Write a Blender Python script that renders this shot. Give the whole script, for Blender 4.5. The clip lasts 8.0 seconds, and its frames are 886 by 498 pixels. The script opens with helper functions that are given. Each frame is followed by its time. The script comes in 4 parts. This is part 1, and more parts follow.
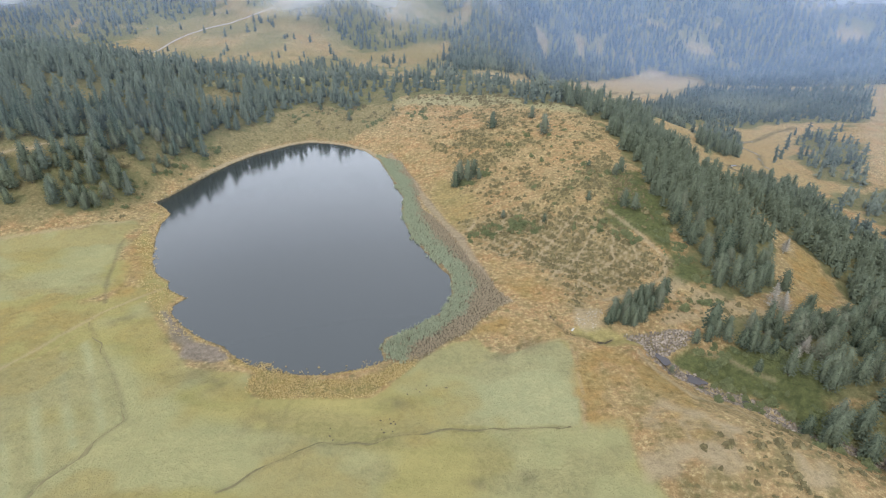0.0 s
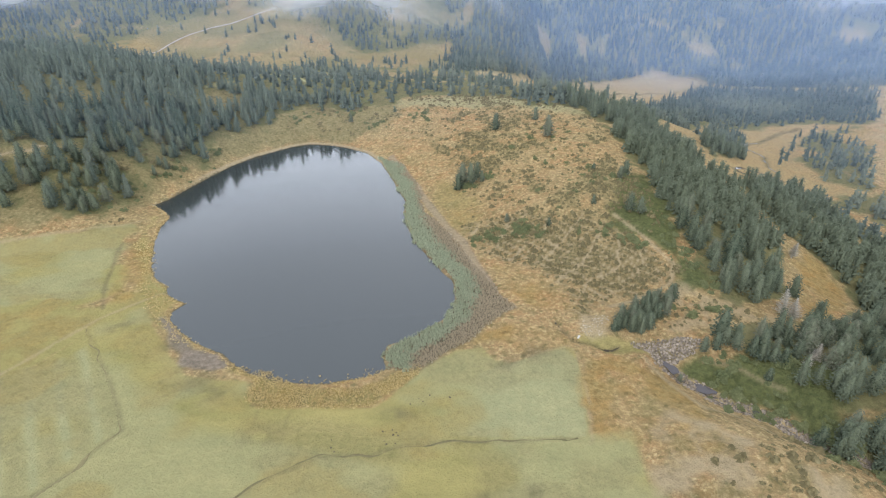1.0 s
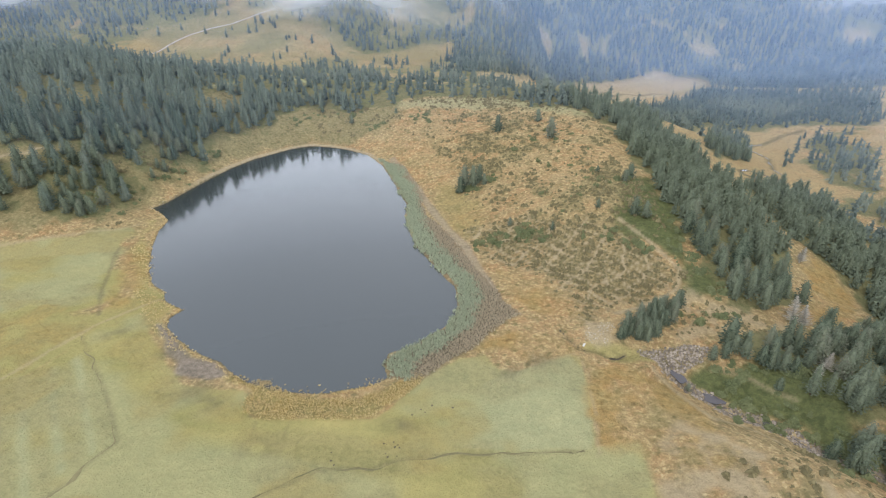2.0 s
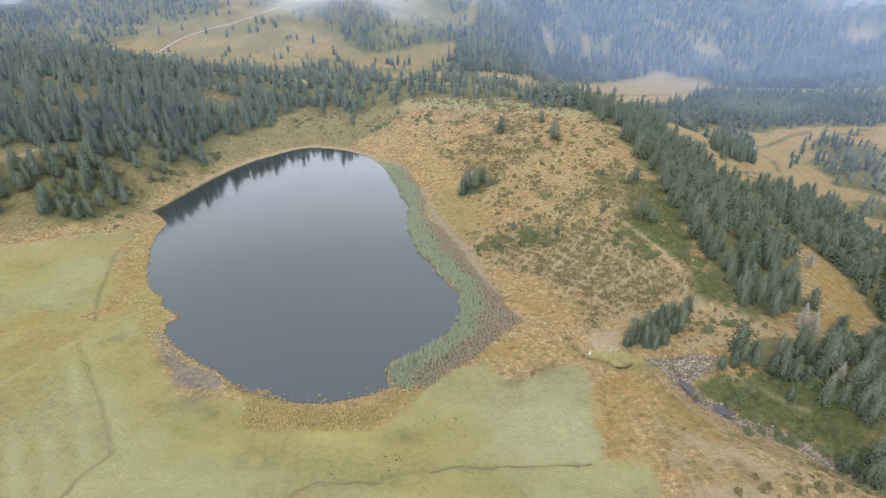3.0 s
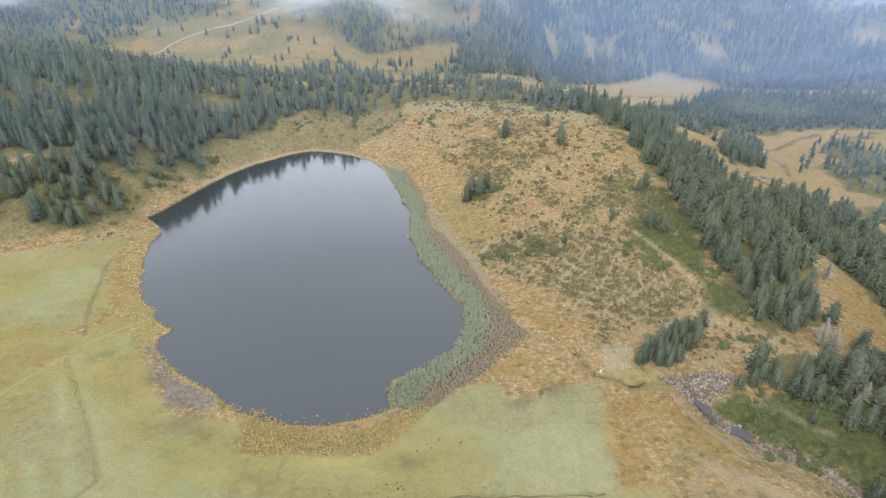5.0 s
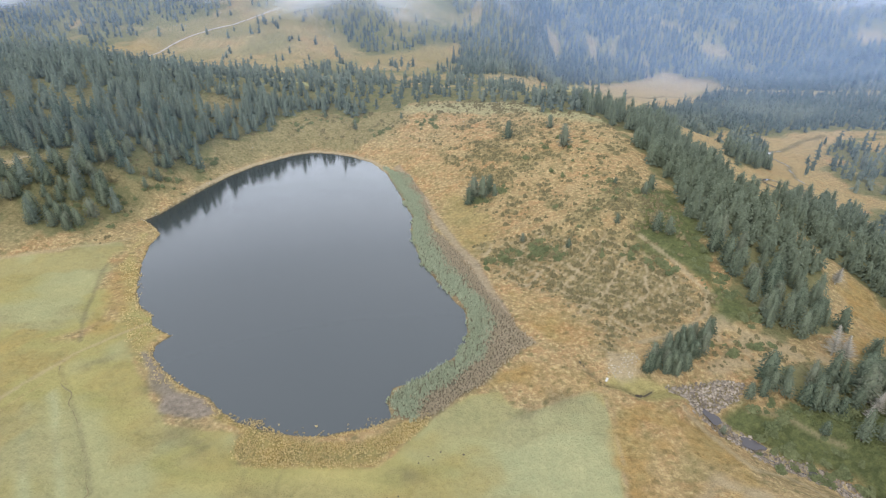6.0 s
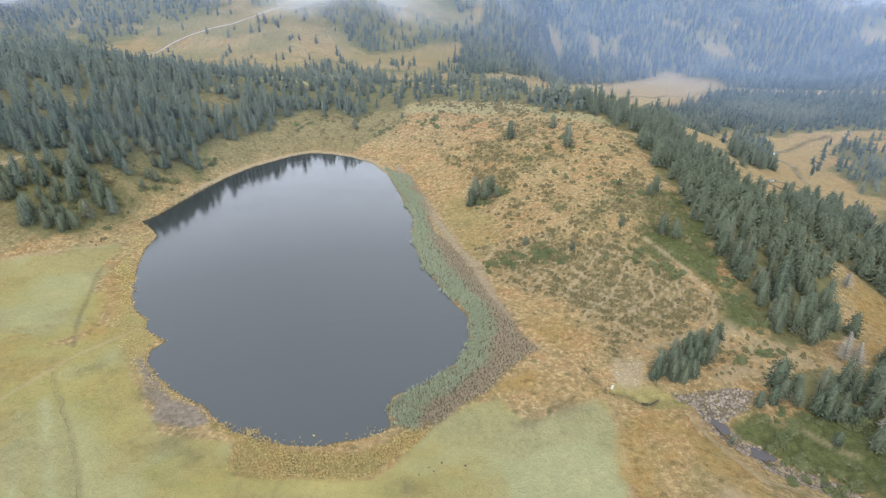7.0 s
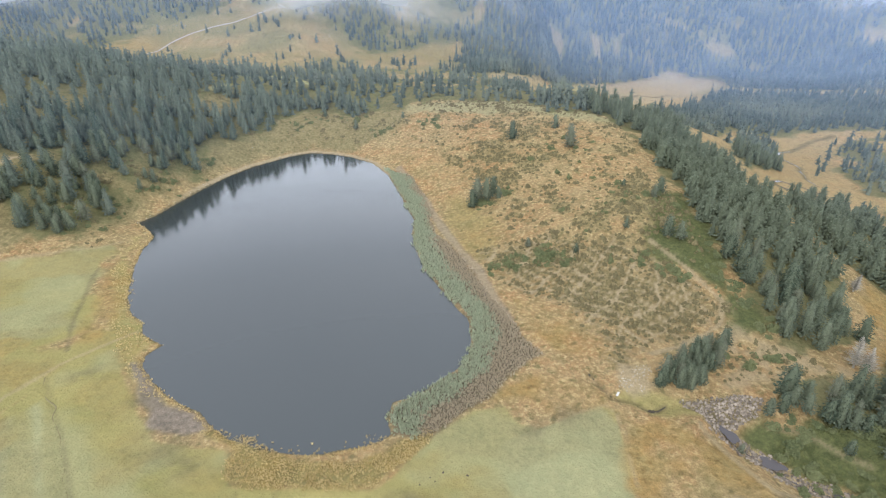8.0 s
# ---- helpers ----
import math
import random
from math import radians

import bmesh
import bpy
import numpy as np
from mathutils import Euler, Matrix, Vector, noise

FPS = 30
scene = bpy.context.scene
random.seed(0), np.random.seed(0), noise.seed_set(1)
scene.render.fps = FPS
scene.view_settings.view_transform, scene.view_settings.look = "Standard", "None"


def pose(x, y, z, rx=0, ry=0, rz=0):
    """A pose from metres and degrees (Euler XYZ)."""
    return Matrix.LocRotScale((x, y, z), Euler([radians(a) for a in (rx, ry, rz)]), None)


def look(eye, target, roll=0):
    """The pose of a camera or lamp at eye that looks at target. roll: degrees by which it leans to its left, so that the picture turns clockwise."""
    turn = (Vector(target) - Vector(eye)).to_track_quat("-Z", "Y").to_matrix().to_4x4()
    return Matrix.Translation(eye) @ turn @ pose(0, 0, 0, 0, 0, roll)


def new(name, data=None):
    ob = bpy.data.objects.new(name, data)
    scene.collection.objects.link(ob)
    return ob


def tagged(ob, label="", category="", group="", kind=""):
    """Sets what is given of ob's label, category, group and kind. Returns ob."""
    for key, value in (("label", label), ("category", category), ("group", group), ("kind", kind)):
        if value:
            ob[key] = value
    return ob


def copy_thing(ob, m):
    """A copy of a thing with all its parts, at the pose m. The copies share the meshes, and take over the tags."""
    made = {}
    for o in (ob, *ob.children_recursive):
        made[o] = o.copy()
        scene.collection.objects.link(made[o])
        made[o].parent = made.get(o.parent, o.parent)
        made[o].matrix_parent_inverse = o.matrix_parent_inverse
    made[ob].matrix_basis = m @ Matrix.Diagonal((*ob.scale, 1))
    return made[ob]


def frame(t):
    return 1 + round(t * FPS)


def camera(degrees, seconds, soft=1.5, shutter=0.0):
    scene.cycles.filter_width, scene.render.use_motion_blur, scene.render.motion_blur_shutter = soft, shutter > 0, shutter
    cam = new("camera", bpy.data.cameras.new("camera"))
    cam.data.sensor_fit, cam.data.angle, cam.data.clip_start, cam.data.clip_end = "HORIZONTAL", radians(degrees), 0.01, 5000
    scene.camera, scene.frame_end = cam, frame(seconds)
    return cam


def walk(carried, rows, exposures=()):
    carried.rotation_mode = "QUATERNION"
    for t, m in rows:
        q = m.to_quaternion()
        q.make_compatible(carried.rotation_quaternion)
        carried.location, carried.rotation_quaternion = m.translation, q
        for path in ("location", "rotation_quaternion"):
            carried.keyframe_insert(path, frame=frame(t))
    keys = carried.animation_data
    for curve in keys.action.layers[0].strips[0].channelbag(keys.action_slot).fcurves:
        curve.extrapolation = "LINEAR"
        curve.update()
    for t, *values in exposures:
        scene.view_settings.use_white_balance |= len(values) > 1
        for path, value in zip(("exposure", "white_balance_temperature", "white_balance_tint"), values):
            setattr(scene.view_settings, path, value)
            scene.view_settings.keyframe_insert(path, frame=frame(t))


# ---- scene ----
cam = camera(78.0, 8.0, soft=1.2)
PATH = [
    (0, (0.844, -0.513, 125.896), (0.762, 1.246, 124.947), -0.1),
    (0.5, (0.262, 1.531, 125.871), (0.179, 3.29, 124.923), -0.1),
    (1, (-0.225, 3.848, 125.91), (-0.311, 5.607, 124.961), -0.1),
    (1.5, (-0.652, 6.129, 125.829), (-0.739, 7.888, 124.881), -0.1),
    (3, (-1.908, 13.276, 125.782), (-2.001, 15.034, 124.832), -0.1),
    (3.5, (-2.308, 15.591, 125.692), (-2.402, 17.349, 124.743), -0.1),
    (4, (-2.752, 18.014, 125.654), (-2.847, 19.772, 124.704), -0.1),
    (4.5, (-2.928, 20.483, 125.524), (-3.025, 22.241, 124.575), -0.1),
    (6, (-3.872, 27.414, 124.977), (-3.976, 29.172, 124.028), -0.1),
    (6.5, (-3.963, 29.864, 124.648), (-4.069, 31.62, 123.698), -0.1),
    (7, (-4.199, 32.088, 124.23), (-4.307, 33.844, 123.279), -0.1),
    (7.5, (-4.383, 34.265, 123.664), (-4.493, 36.021, 122.712), -0.1),
    (8, (-4.68, 36.358, 123.1), (-4.791, 38.113, 122.148), -0.1),
]
walk(cam, [(t, look(eye, target, roll)) for t, eye, target, roll in PATH], [(0.0, -0.08), (3.5, -0.02), (8.0, 0.04)])

# ---- world and sun: a bright overcast mountain sky ----
world = bpy.data.worlds.new("overcast_sky")
scene.world = world
world.use_nodes = True
wn, wl = world.node_tree.nodes, world.node_tree.links
sky = wn.new("ShaderNodeTexSky")
sky.sky_type, sky.sun_disc = "NISHITA", False
sky.sun_elevation, sky.sun_rotation = radians(48), radians(200)
sky_gain = wn.new("ShaderNodeMix")
sky_gain.data_type, sky_gain.blend_type = "RGBA", "MULTIPLY"
sky_gain.inputs[0].default_value = 1.0
sky_gain.inputs[7].default_value = (0.12, 0.12, 0.12, 1)
wl.new(sky.outputs[0], sky_gain.inputs[6])
wc = wn.new("ShaderNodeTexCoord")
cloud_noise = wn.new("ShaderNodeTexNoise")
cloud_noise.inputs["Scale"].default_value = 1.6
cloud_noise.inputs["Detail"].default_value = 2
wl.new(wc.outputs["Generated"], cloud_noise.inputs["Vector"])
cloud_ramp = wn.new("ShaderNodeValToRGB")
cloud_ramp.color_ramp.elements[0].position, cloud_ramp.color_ramp.elements[0].color = 0.2, (0.72, 0.78, 0.88, 1)
cloud_ramp.color_ramp.elements[1].position, cloud_ramp.color_ramp.elements[1].color = 0.8, (1.02, 1.08, 1.19, 1)
wl.new(cloud_noise.outputs["Fac"], cloud_ramp.inputs[0])
veil = wn.new("ShaderNodeMix")
veil.data_type = "RGBA"
veil.inputs[0].default_value = 0.85
wl.new(sky_gain.outputs[2], veil.inputs[6])
wl.new(cloud_ramp.outputs[0], veil.inputs[7])
horizon = wn.new("ShaderNodeSeparateXYZ")
wl.new(wc.outputs["Generated"], horizon.inputs[0])
glow = wn.new("ShaderNodeMapRange")
for k, v in enumerate((0.1, 0.48, 2.3, 0.88)):
    glow.inputs[k + 1].default_value = v
wl.new(horizon.outputs[2], glow.inputs[0])
dome = wn.new("ShaderNodeMix")
dome.data_type, dome.blend_type = "RGBA", "MULTIPLY"
dome.inputs[0].default_value = 1.0
wl.new(veil.outputs[2], dome.inputs[6])
wl.new(glow.outputs[0], dome.inputs[7])
wl.new(dome.outputs[2], wn["Background"].inputs[0])
wn["Background"].inputs[1].default_value = 2.0

sun = new("sun", bpy.data.lights.new("sun", "SUN"))
sun.data.energy, sun.data.angle, sun.data.color = 2.1, radians(14), (1.0, 0.95, 0.87)
sun.matrix_world = look((-60, -160, 200), (0, 0, 0))

# ---- small maths ----
rng = np.random.default_rng(7)


def sm(a, b, v):
    k = np.clip((v - a) / (b - a), 0, 1)
    return k * k * (3 - 2 * k)


def soft(v, w):
    return w * np.logaddexp(0, v / w)


def hill(x, y, cx, cy, sx, sy):
    return np.exp(-((x - cx) / sx) ** 2 - ((y - cy) / sy) ** 2)


LATTICE = rng.random((256, 256))


def grain(x, y, size, seed=0):
    """Smooth value noise, 0 to 1, with features of that size in metres."""
    u, v = np.asarray(x, float) / size + 17.3 * seed + 900, np.asarray(y, float) / size + 9.1 * seed + 900
    i, j = np.floor(u).astype(int), np.floor(v).astype(int)
    a, b = u - i, v - j
    a, b = a * a * (3 - 2 * a), b * b * (3 - 2 * b)
    g = lambda p, q: LATTICE[p % 256, q % 256]
    return (g(i, j) * (1 - a) + g(i + 1, j) * a) * (1 - b) + (g(i, j + 1) * (1 - a) + g(i + 1, j + 1) * a) * b


def rough(x, y, size, seed=0):
    return (grain(x, y, size, seed) * 4 + grain(x, y, size / 2.1, seed + 1) * 2 + grain(x, y, size / 4.3, seed + 2)) / 7


def line_dist(x, y, pts, reach=None):
    """Distance from a line, and the way along it; with a reach, only that far out."""
    if reach:
        x, y = np.asarray(x, float), np.asarray(y, float)
        px, py = [p[0] for p in pts], [p[1] for p in pts]
        near = (x > min(px) - reach) & (x < max(px) + reach) & (y > min(py) - reach) & (y < max(py) + reach)
        best, along = np.full(x.shape, 1e9), np.zeros(x.shape)
        if near.any():
            best[near], along[near] = line_dist(x[near], y[near], pts)
        return best, along
    best, along, run = np.full(np.shape(x), 1e9), np.zeros(np.shape(x)), 0.0
    for (ax, ay), (bx, by) in zip(pts[:-1], pts[1:]):
        length = np.hypot(bx - ax, by - ay)
        k = np.clip(((x - ax) * (bx - ax) + (y - ay) * (by - ay)) / length**2, 0, 1)
        q = np.hypot(x - ax - k * (bx - ax), y - ay - k * (by - ay))
        along = np.where(q < best, run + k * length, along)
        best = np.minimum(q, best)
        run += length
    return best, along


def inside(x, y, pts):
    """Signed distance from a closed outline, negative inside."""
    d, ins = np.full(np.shape(x), 1e9), np.zeros(np.shape(x), bool)
    for (ax, ay), (bx, by) in zip(pts, pts[1:] + pts[:1]):
        k = np.clip(((x - ax) * (bx - ax) + (y - ay) * (by - ay)) / ((bx - ax) ** 2 + (by - ay) ** 2), 0, 1)
        d = np.minimum(d, np.hypot(x - ax - k * (bx - ax), y - ay - k * (by - ay)))
        if ay != by:
            ins ^= ((ay > y) != (by > y)) & (x < (bx - ax) * (y - ay) / (by - ay) + ax)
    return np.where(ins, -d, d)


SHORE_MEMO = {}


def from_shore(x, y):
    """Signed distance from the shoreline, kept for the arrays asked for last."""
    if SHORE_MEMO.get("x") is not x or SHORE_MEMO.get("y") is not y:
        SHORE_MEMO.update(x=x, y=y, d=inside(x, y, SHORE))
    return SHORE_MEMO["d"]


def patch(x, y, pts, edge=3.0, ragged=4.0, seed=3):
    """1 inside an outline with a ragged, soft edge, 0 outside."""
    x, y = np.asarray(x, float), np.asarray(y, float)
    out, reach = np.zeros(x.shape), edge + ragged + 1
    px, py = [p[0] for p in pts], [p[1] for p in pts]
    near = (x > min(px) - reach) & (x < max(px) + reach) & (y > min(py) - reach) & (y < max(py) + reach)
    if near.any():
        u, v = x[near], y[near]
        d = inside(u, v, pts)
        if ragged:
            d = d + ragged * 2 * (rough(u, v, 9, seed) - 0.5)
        out[near] = 1 - sm(-edge, edge, d)
    return out


# ---- the plan: shoreline, watercourses, covers ----
SHORE_WEST = [(-120, 399), (-132, 391), (-151, 368), (-160, 349), (-166, 330), (-171, 309), (-175, 290), (-179, 282), (-167, 272), (-162, 266), (-161, 254), (-155, 236), (-143, 211), (-136, 202), (-129, 198), (-126, 191), (-115, 185), (-118, 179), (-116, 174), (-110, 168), (-102, 162), (-94, 157), (-87, 154), (-80, 148), (-72, 144)]
SHORE_EAST = [(-62, 141), (-52, 140), (-44, 141), (-35, 144), (-30, 146), (-27, 149), (-29, 156), (-28, 162), (-22, 165), (-15, 171), (-9, 179), (-5, 186), (-4, 193), (-6, 208), (-13, 220), (-20, 233), (-26, 244), (-32, 265), (-35, 278), (-36, 295), (-46, 323), (-59, 358), (-73, 380), (-89, 391), (-105, 397)]
SHORE = SHORE_WEST + SHORE_EAST
BROOK = [(34.9, 180), (36.9, 174.6), (40.4, 168.2), (47, 167.4), (51.6, 164), (61.1, 168.7), (69.4, 167.3), (72.7, 162.7), (73, 158.1), (76.1, 154.2), (81.9, 149.7), (87.1, 144.4), (95.5, 141.7), (100.8, 138.9), (104, 132.9), (124, 118), (160, 104), (220, 88), (420, 40)]
REEDS = [(-63, 370), (-46, 355), (-34, 328), (-28, 302), (-25, 280), (-17, 266), (-9, 252), (-1, 233), (6, 218), (12, 205), (15, 195), (21, 188), (13, 181), (7, 173), (2, 166), (-7, 158), (-14, 152), (-21, 148), (-27, 149), (-29, 156), (-28, 162), (-22, 165), (-15, 171), (-9, 179), (-5, 186), (-4, 193), (-6, 208), (-13, 220), (-20, 233), (-26, 244), (-32, 265), (-35, 278), (-36, 295), (-46, 323), (-59, 358)]
SEDGE = [(-82.8, 147.1), (-74.4, 146.5), (-66.7, 145.6), (-55.7, 140), (-46.3, 137.9), (-34.3, 138.7), (-24.9, 146.4), (-16.7, 151.6), (-16.8, 147.2), (-22.9, 138.2), (-29.5, 130.5), (-39.2, 129.5), (-46.1, 130.6), (-55.5, 128.2), (-63.9, 128.2), (-69.4, 131.7), (-70.1, 140.5), (-79, 144.5)]
SEDGE_WEST = [(-169, 263.8), (-164.1, 243.1), (-150, 228.4), (-138.8, 204.7), (-128.6, 197.6), (-127.7, 188.7), (-116.6, 187.4), (-120.8, 177.9), (-106.7, 162.8), (-96.5, 156.1), (-105, 159.6), (-119.2, 171.6), (-130.4, 185.1), (-139.9, 194), (-147.9, 213.4), (-161.8, 235.1)]
MUD = [(-119.4, 174.6), (-109.5, 162.4), (-98, 147.6), (-91, 144.7), (-81.2, 146.5), (-87.7, 152.6), (-97.7, 156.7), (-108.9, 165.4), (-116.2, 175.2)]
FIELD = [(-158.6, 139), (-148.4, 141.5), (-143.4, 162.1), (-138.4, 172.2), (-129.5, 180.4), (-119, 168), (-106.9, 154.7), (-94.7, 142.3), (-84.4, 141.6), (-72.4, 140.9), (-67.2, 129.3), (-46.1, 129.5), (-27.9, 130.6), (-18.3, 143), (-3.4, 160.2), (6.6, 162.4), (10.5, 154.7), (16.9, 152.9), (24.4, 158.4), (35.3, 164), (39.1, 162.9), (39.9, 145.9), (37.7, 122.7), (48.8, 123), (49.8, 115.4), (50, 105.7), (52.9, 101.4), (82, 30), (0, -60), (-300, -60), (-300, 60)]
FIELD_WEST = [(-246.6, 211.4), (-216.9, 226), (-193, 237.7), (-174.2, 256.5), (-168.4, 237.2), (-167, 227), (-159.1, 207.8), (-153.6, 193.2), (-161.6, 186), (-174.4, 184.8), (-181.3, 179.3), (-201.2, 162.3)]
YELLOW = [(-200.4, 161.2), (-179.9, 177.5), (-171, 183.6), (-146.8, 180.6), (-143.9, 190.9), (-128.8, 194.9), (-127.2, 191.8), (-136.4, 182), (-143.7, 172.5), (-150.2, 155), (-154.3, 145.1), (-163.8, 123.1)]
PALE = [(35.9, 163.8), (17, 154.2), (4.9, 148.5), (-2.6, 135.3), (-20.8, 132.1), (-15.9, 120.1), (8.1, 119.7), (36.9, 121.9), (38.9, 135.1), (39.7, 156.5)]
ORANGE_SHORE = [(9.9, 224.6), (28.8, 216.8), (42.3, 197.8), (43.2, 189.9), (26.3, 192.5), (15.8, 199)]
ORANGE_BANK = [(40.9, 161.1), (48.2, 160.4), (60.9, 154.7), (71.6, 149), (75.6, 130.9), (80.3, 122.5), (69.9, 112.7), (54.1, 111), (50.3, 119.7), (38.3, 123.8), (39.6, 140.4)]
ORANGE_EAST = [(158.5, 239.9), (177, 260.5), (195.8, 266.1), (191.2, 244.8), (170, 216.7), (147.4, 194), (138.4, 193.6), (144, 210.2), (148, 222.8)]
SCRUB = [(2.6, 253.6), (16.6, 264.1), (40.5, 258.2), (67.2, 246.3), (83.2, 230), (91.3, 213.1), (85.4, 204.1), (71.3, 200.5), (46.7, 186.5), (44.4, 197.5), (38.3, 216.6), (15, 226.4)]
LUSH_RIDGE = [(67.9, 243.7), (84.8, 289.9), (100, 303), (98.9, 268.7), (100.9, 246.8), (98.1, 224.6), (103.8, 212.1), (105.1, 198.2), (90.5, 203.4), (91.5, 216.1), (83.8, 232.6), (72.7, 236.9)]
LUSH_BANK = [(74.6, 158.2), (83.4, 150.5), (89.5, 146), (100.5, 142.2), (105.7, 133.2), (108.9, 126.2), (114.4, 125.2), (135.2, 161.9), (114.4, 162.5), (101.2, 161.2), (86.9, 161.7), (79.6, 159.8)]
FLAT = [(146, 437), (245, 591), (186, 439), (180, 397), (212, 432), (284, 572), (348, 591), (315, 535), (287, 474), (289, 429), (304, 408), (301, 402), (248, 396), (204, 355), (175, 307), (156, 283.6), (163, 311), (178, 374), (179, 407), (163, 421)]
RIVER = [(343, 580), (312, 562), (276, 529), (263, 521), (251, 501), (258, 493), (261, 482), (250, 455), (243, 434), (247, 431)]
FAR_MEADOW = [(82, 829), (110, 740), (150, 720), (245, 828), (301, 903), (357, 988), (467, 1157), (467, 1205), (421, 1207), (405, 1234), (364, 1212), (320, 1172), (241, 1117), (168, 1064)]
DITCH_A = [(-144.1, 166), (-129.8, 150.5), (-118.4, 138.4), (-109.8, 128), (-102, 117.7), (-104.1, 113.9), (-106.6, 108.4), (-106.8, 104.7), (-109.8, 99.4), (-113.2, 94.2), (-112.6, 89.7)]
DITCH_B = [(-64.2, 93.5), (-59.3, 96.6), (-56, 100.1), (-51, 104.3), (-45.4, 107.5), (-41.3, 110.5), (-31.6, 112), (-26.6, 111.8), (-18.8, 115.4), (-5.5, 117.9), (14.9, 118.8), (33.9, 121.6)]
DITCH_C = [(-170.3, 235.8), (-166.8, 224.4), (-160.3, 209.8), (-156.2, 198.7), (-150.9, 187.8), (-146.2, 179.8)]
RILL = [(34.9, 180), (36.9, 174.6), (40.4, 168.2), (47, 167.4), (50.2, 164.5), (52.6, 164.6), (57, 168)]
PATH_WEST = [(-160.1, 130.4), (-154.3, 145.1), (-150.2, 155.1), (-145.1, 168.2), (-143.7, 172.6), (-136.4, 182.1), (-127.7, 191.7)]
TRACK_WEST = [(-246.6, 211.4), (-217, 226.4), (-197.8, 236.9), (-178.7, 249.9), (-173.1, 258.7)]
FIELD_EDGE = [(21.6, 156.9), (30.6, 162), (37.8, 165), (39.9, 161), (40.7, 153.7), (40.1, 139.4), (38.6, 126.6), (37.4, 118.9)]
PATH_EAST = [(-54, 368), (-34, 322), (-19.7, 282.3), (-11.4, 262.7), (-1.3, 241.2), (3.7, 223.5), (9.4, 207.9)]
PATH_HILL = [(58, 190), (72, 196), (86, 205), (91, 217), (80, 238), (72, 252)]
ROAD = [(-420, 660), (-388, 695), (-380, 734), (-361, 758), (-331, 779), (-306, 799), (-289, 820), (-260, 860)]
TRACK_HILL = [(-262, 268), (-248.1, 278.4), (-240.5, 282.6), (-233.2, 291.6)]
PALE_BANK = [(64.6, 129.6), (80.3, 122.5), (90.9, 114.5), (97.1, 105.4), (100.2, 97.6), (85, 96), (78.5, 101.1), (67, 104.8), (51.6, 101.9), (52.6, 111.2)]
PALE_RISE = [(60, 192), (88, 204), (122, 188), (96, 176), (76, 174), (88, 190)]
SLOPE_WEST = [(-330, 190), (-224, 230), (-180, 262), (-182, 290), (-170, 340), (-152, 378), (-120, 402), (-95, 398), (-60, 425), (-60, 475), (-300, 480)]
CLEARING = [(-211, 434), (-208, 446), (-197, 470), (-200, 479), (-212, 461), (-214, 444)]
CREST = [(-70, 468), (-65, 452), (4, 436), (42, 426), (80, 400), (90, 400), (80, 418), (35, 458), (-5, 468)]
FAR_WEST = [(-1200, 560), (-60, 600), (40, 700), (40, 1200), (-1200, 1200)]
FAR_WOOD_WEST = [(-420, 440), (-354, 458), (-420, 600), (-500, 700), (-450, 735), (-440, 760), (-470, 775), (-380, 800), (-360, 830), (-400, 920), (-900, 920), (-900, 440)]
FAR_WOOD_MID = [(-250, 835), (-178, 778), (-141, 735), (-98, 728), (-52, 765), (-15, 735), (-7, 650), (60, 800), (60, 920), (-270, 920)]
MOWN = [(-158.6, 139), (-148.3, 141.3), (-137.7, 154.7), (-112.7, 130.4), (-105, 120), (-108.2, 107.1), (-114.5, 94.9), (-119.2, 89)]
RIM = [(64.8, 159.4), (70.4, 150.3), (73.6, 141.4), (76.6, 136.8), (86.5, 138.4), (90.4, 133.7), (93.8, 126.6)]
BANK_PATH = [(84.9, 161.1), (93.1, 159), (97.6, 156.8), (102.7, 152.3), (108.1, 148.9)]
RILL_MEADOW = [(41.9, 169), (44.5, 173), (53.8, 171.9), (63.5, 171), (67.5, 164.5), (59.1, 162.5), (51.7, 162.6)]
GRAVEL = [(41.2, 179.2), (46, 182.9), (51.1, 183), (56.1, 184), (55.1, 175.9), (51.7, 171.5), (46.6, 170.8), (43.2, 173.4)]
ROCKS = [(61.5, 170.4), (66.7, 165.1), (67.5, 158.1), (74.4, 160), (77.4, 162.5), (80.6, 163.6), (83.2, 164.8), (88.3, 171.1), (79, 172), (71.5, 171.4)]

FIELD_TAIL = [(37.5, 121.2), (48.8, 123), (49.8, 115.4), (50, 105.7), (52.9, 101.4), (43, 96.5), (28.3, 96.2)]

GREEN_PATCH = [(53.9, 96.8), (58.6, 101.2), (66.5, 103.5), (71.8, 102.5), (76.6, 97.8), (77, 95.6)]

ORANGE_WEST = [(-161.3, 238.1), (-143.6, 213.8), (-139.8, 200), (-139.8, 189.8), (-145.3, 183.8), (-152.3, 198.9), (-161.2, 221.8)]

FURROW_A = [(-64.5, 127.6), (-63.9, 122.1), (-63.6, 116.7)]

FURROW_B = [(-53.9, 128.2), (-53.7, 122.6), (-53.2, 116.1)]

OXBOW = [(215, 372), (231, 395), (204, 378), (190, 380), (190, 387), (203, 398), (222, 405), (238, 404)]

FAR_BROOK = [(205, 850), (217, 880), (249, 940), (270, 917), (303, 951), (320, 934)]

FAR_STRIP = [(2, 620), (26, 687), (86, 891), (97, 886), (36, 628), (10, 586)]

CLEARING_EAST = [(-217, 593), (-198, 586), (-150, 512), (-147, 501), (-171, 515), (-188, 515)]

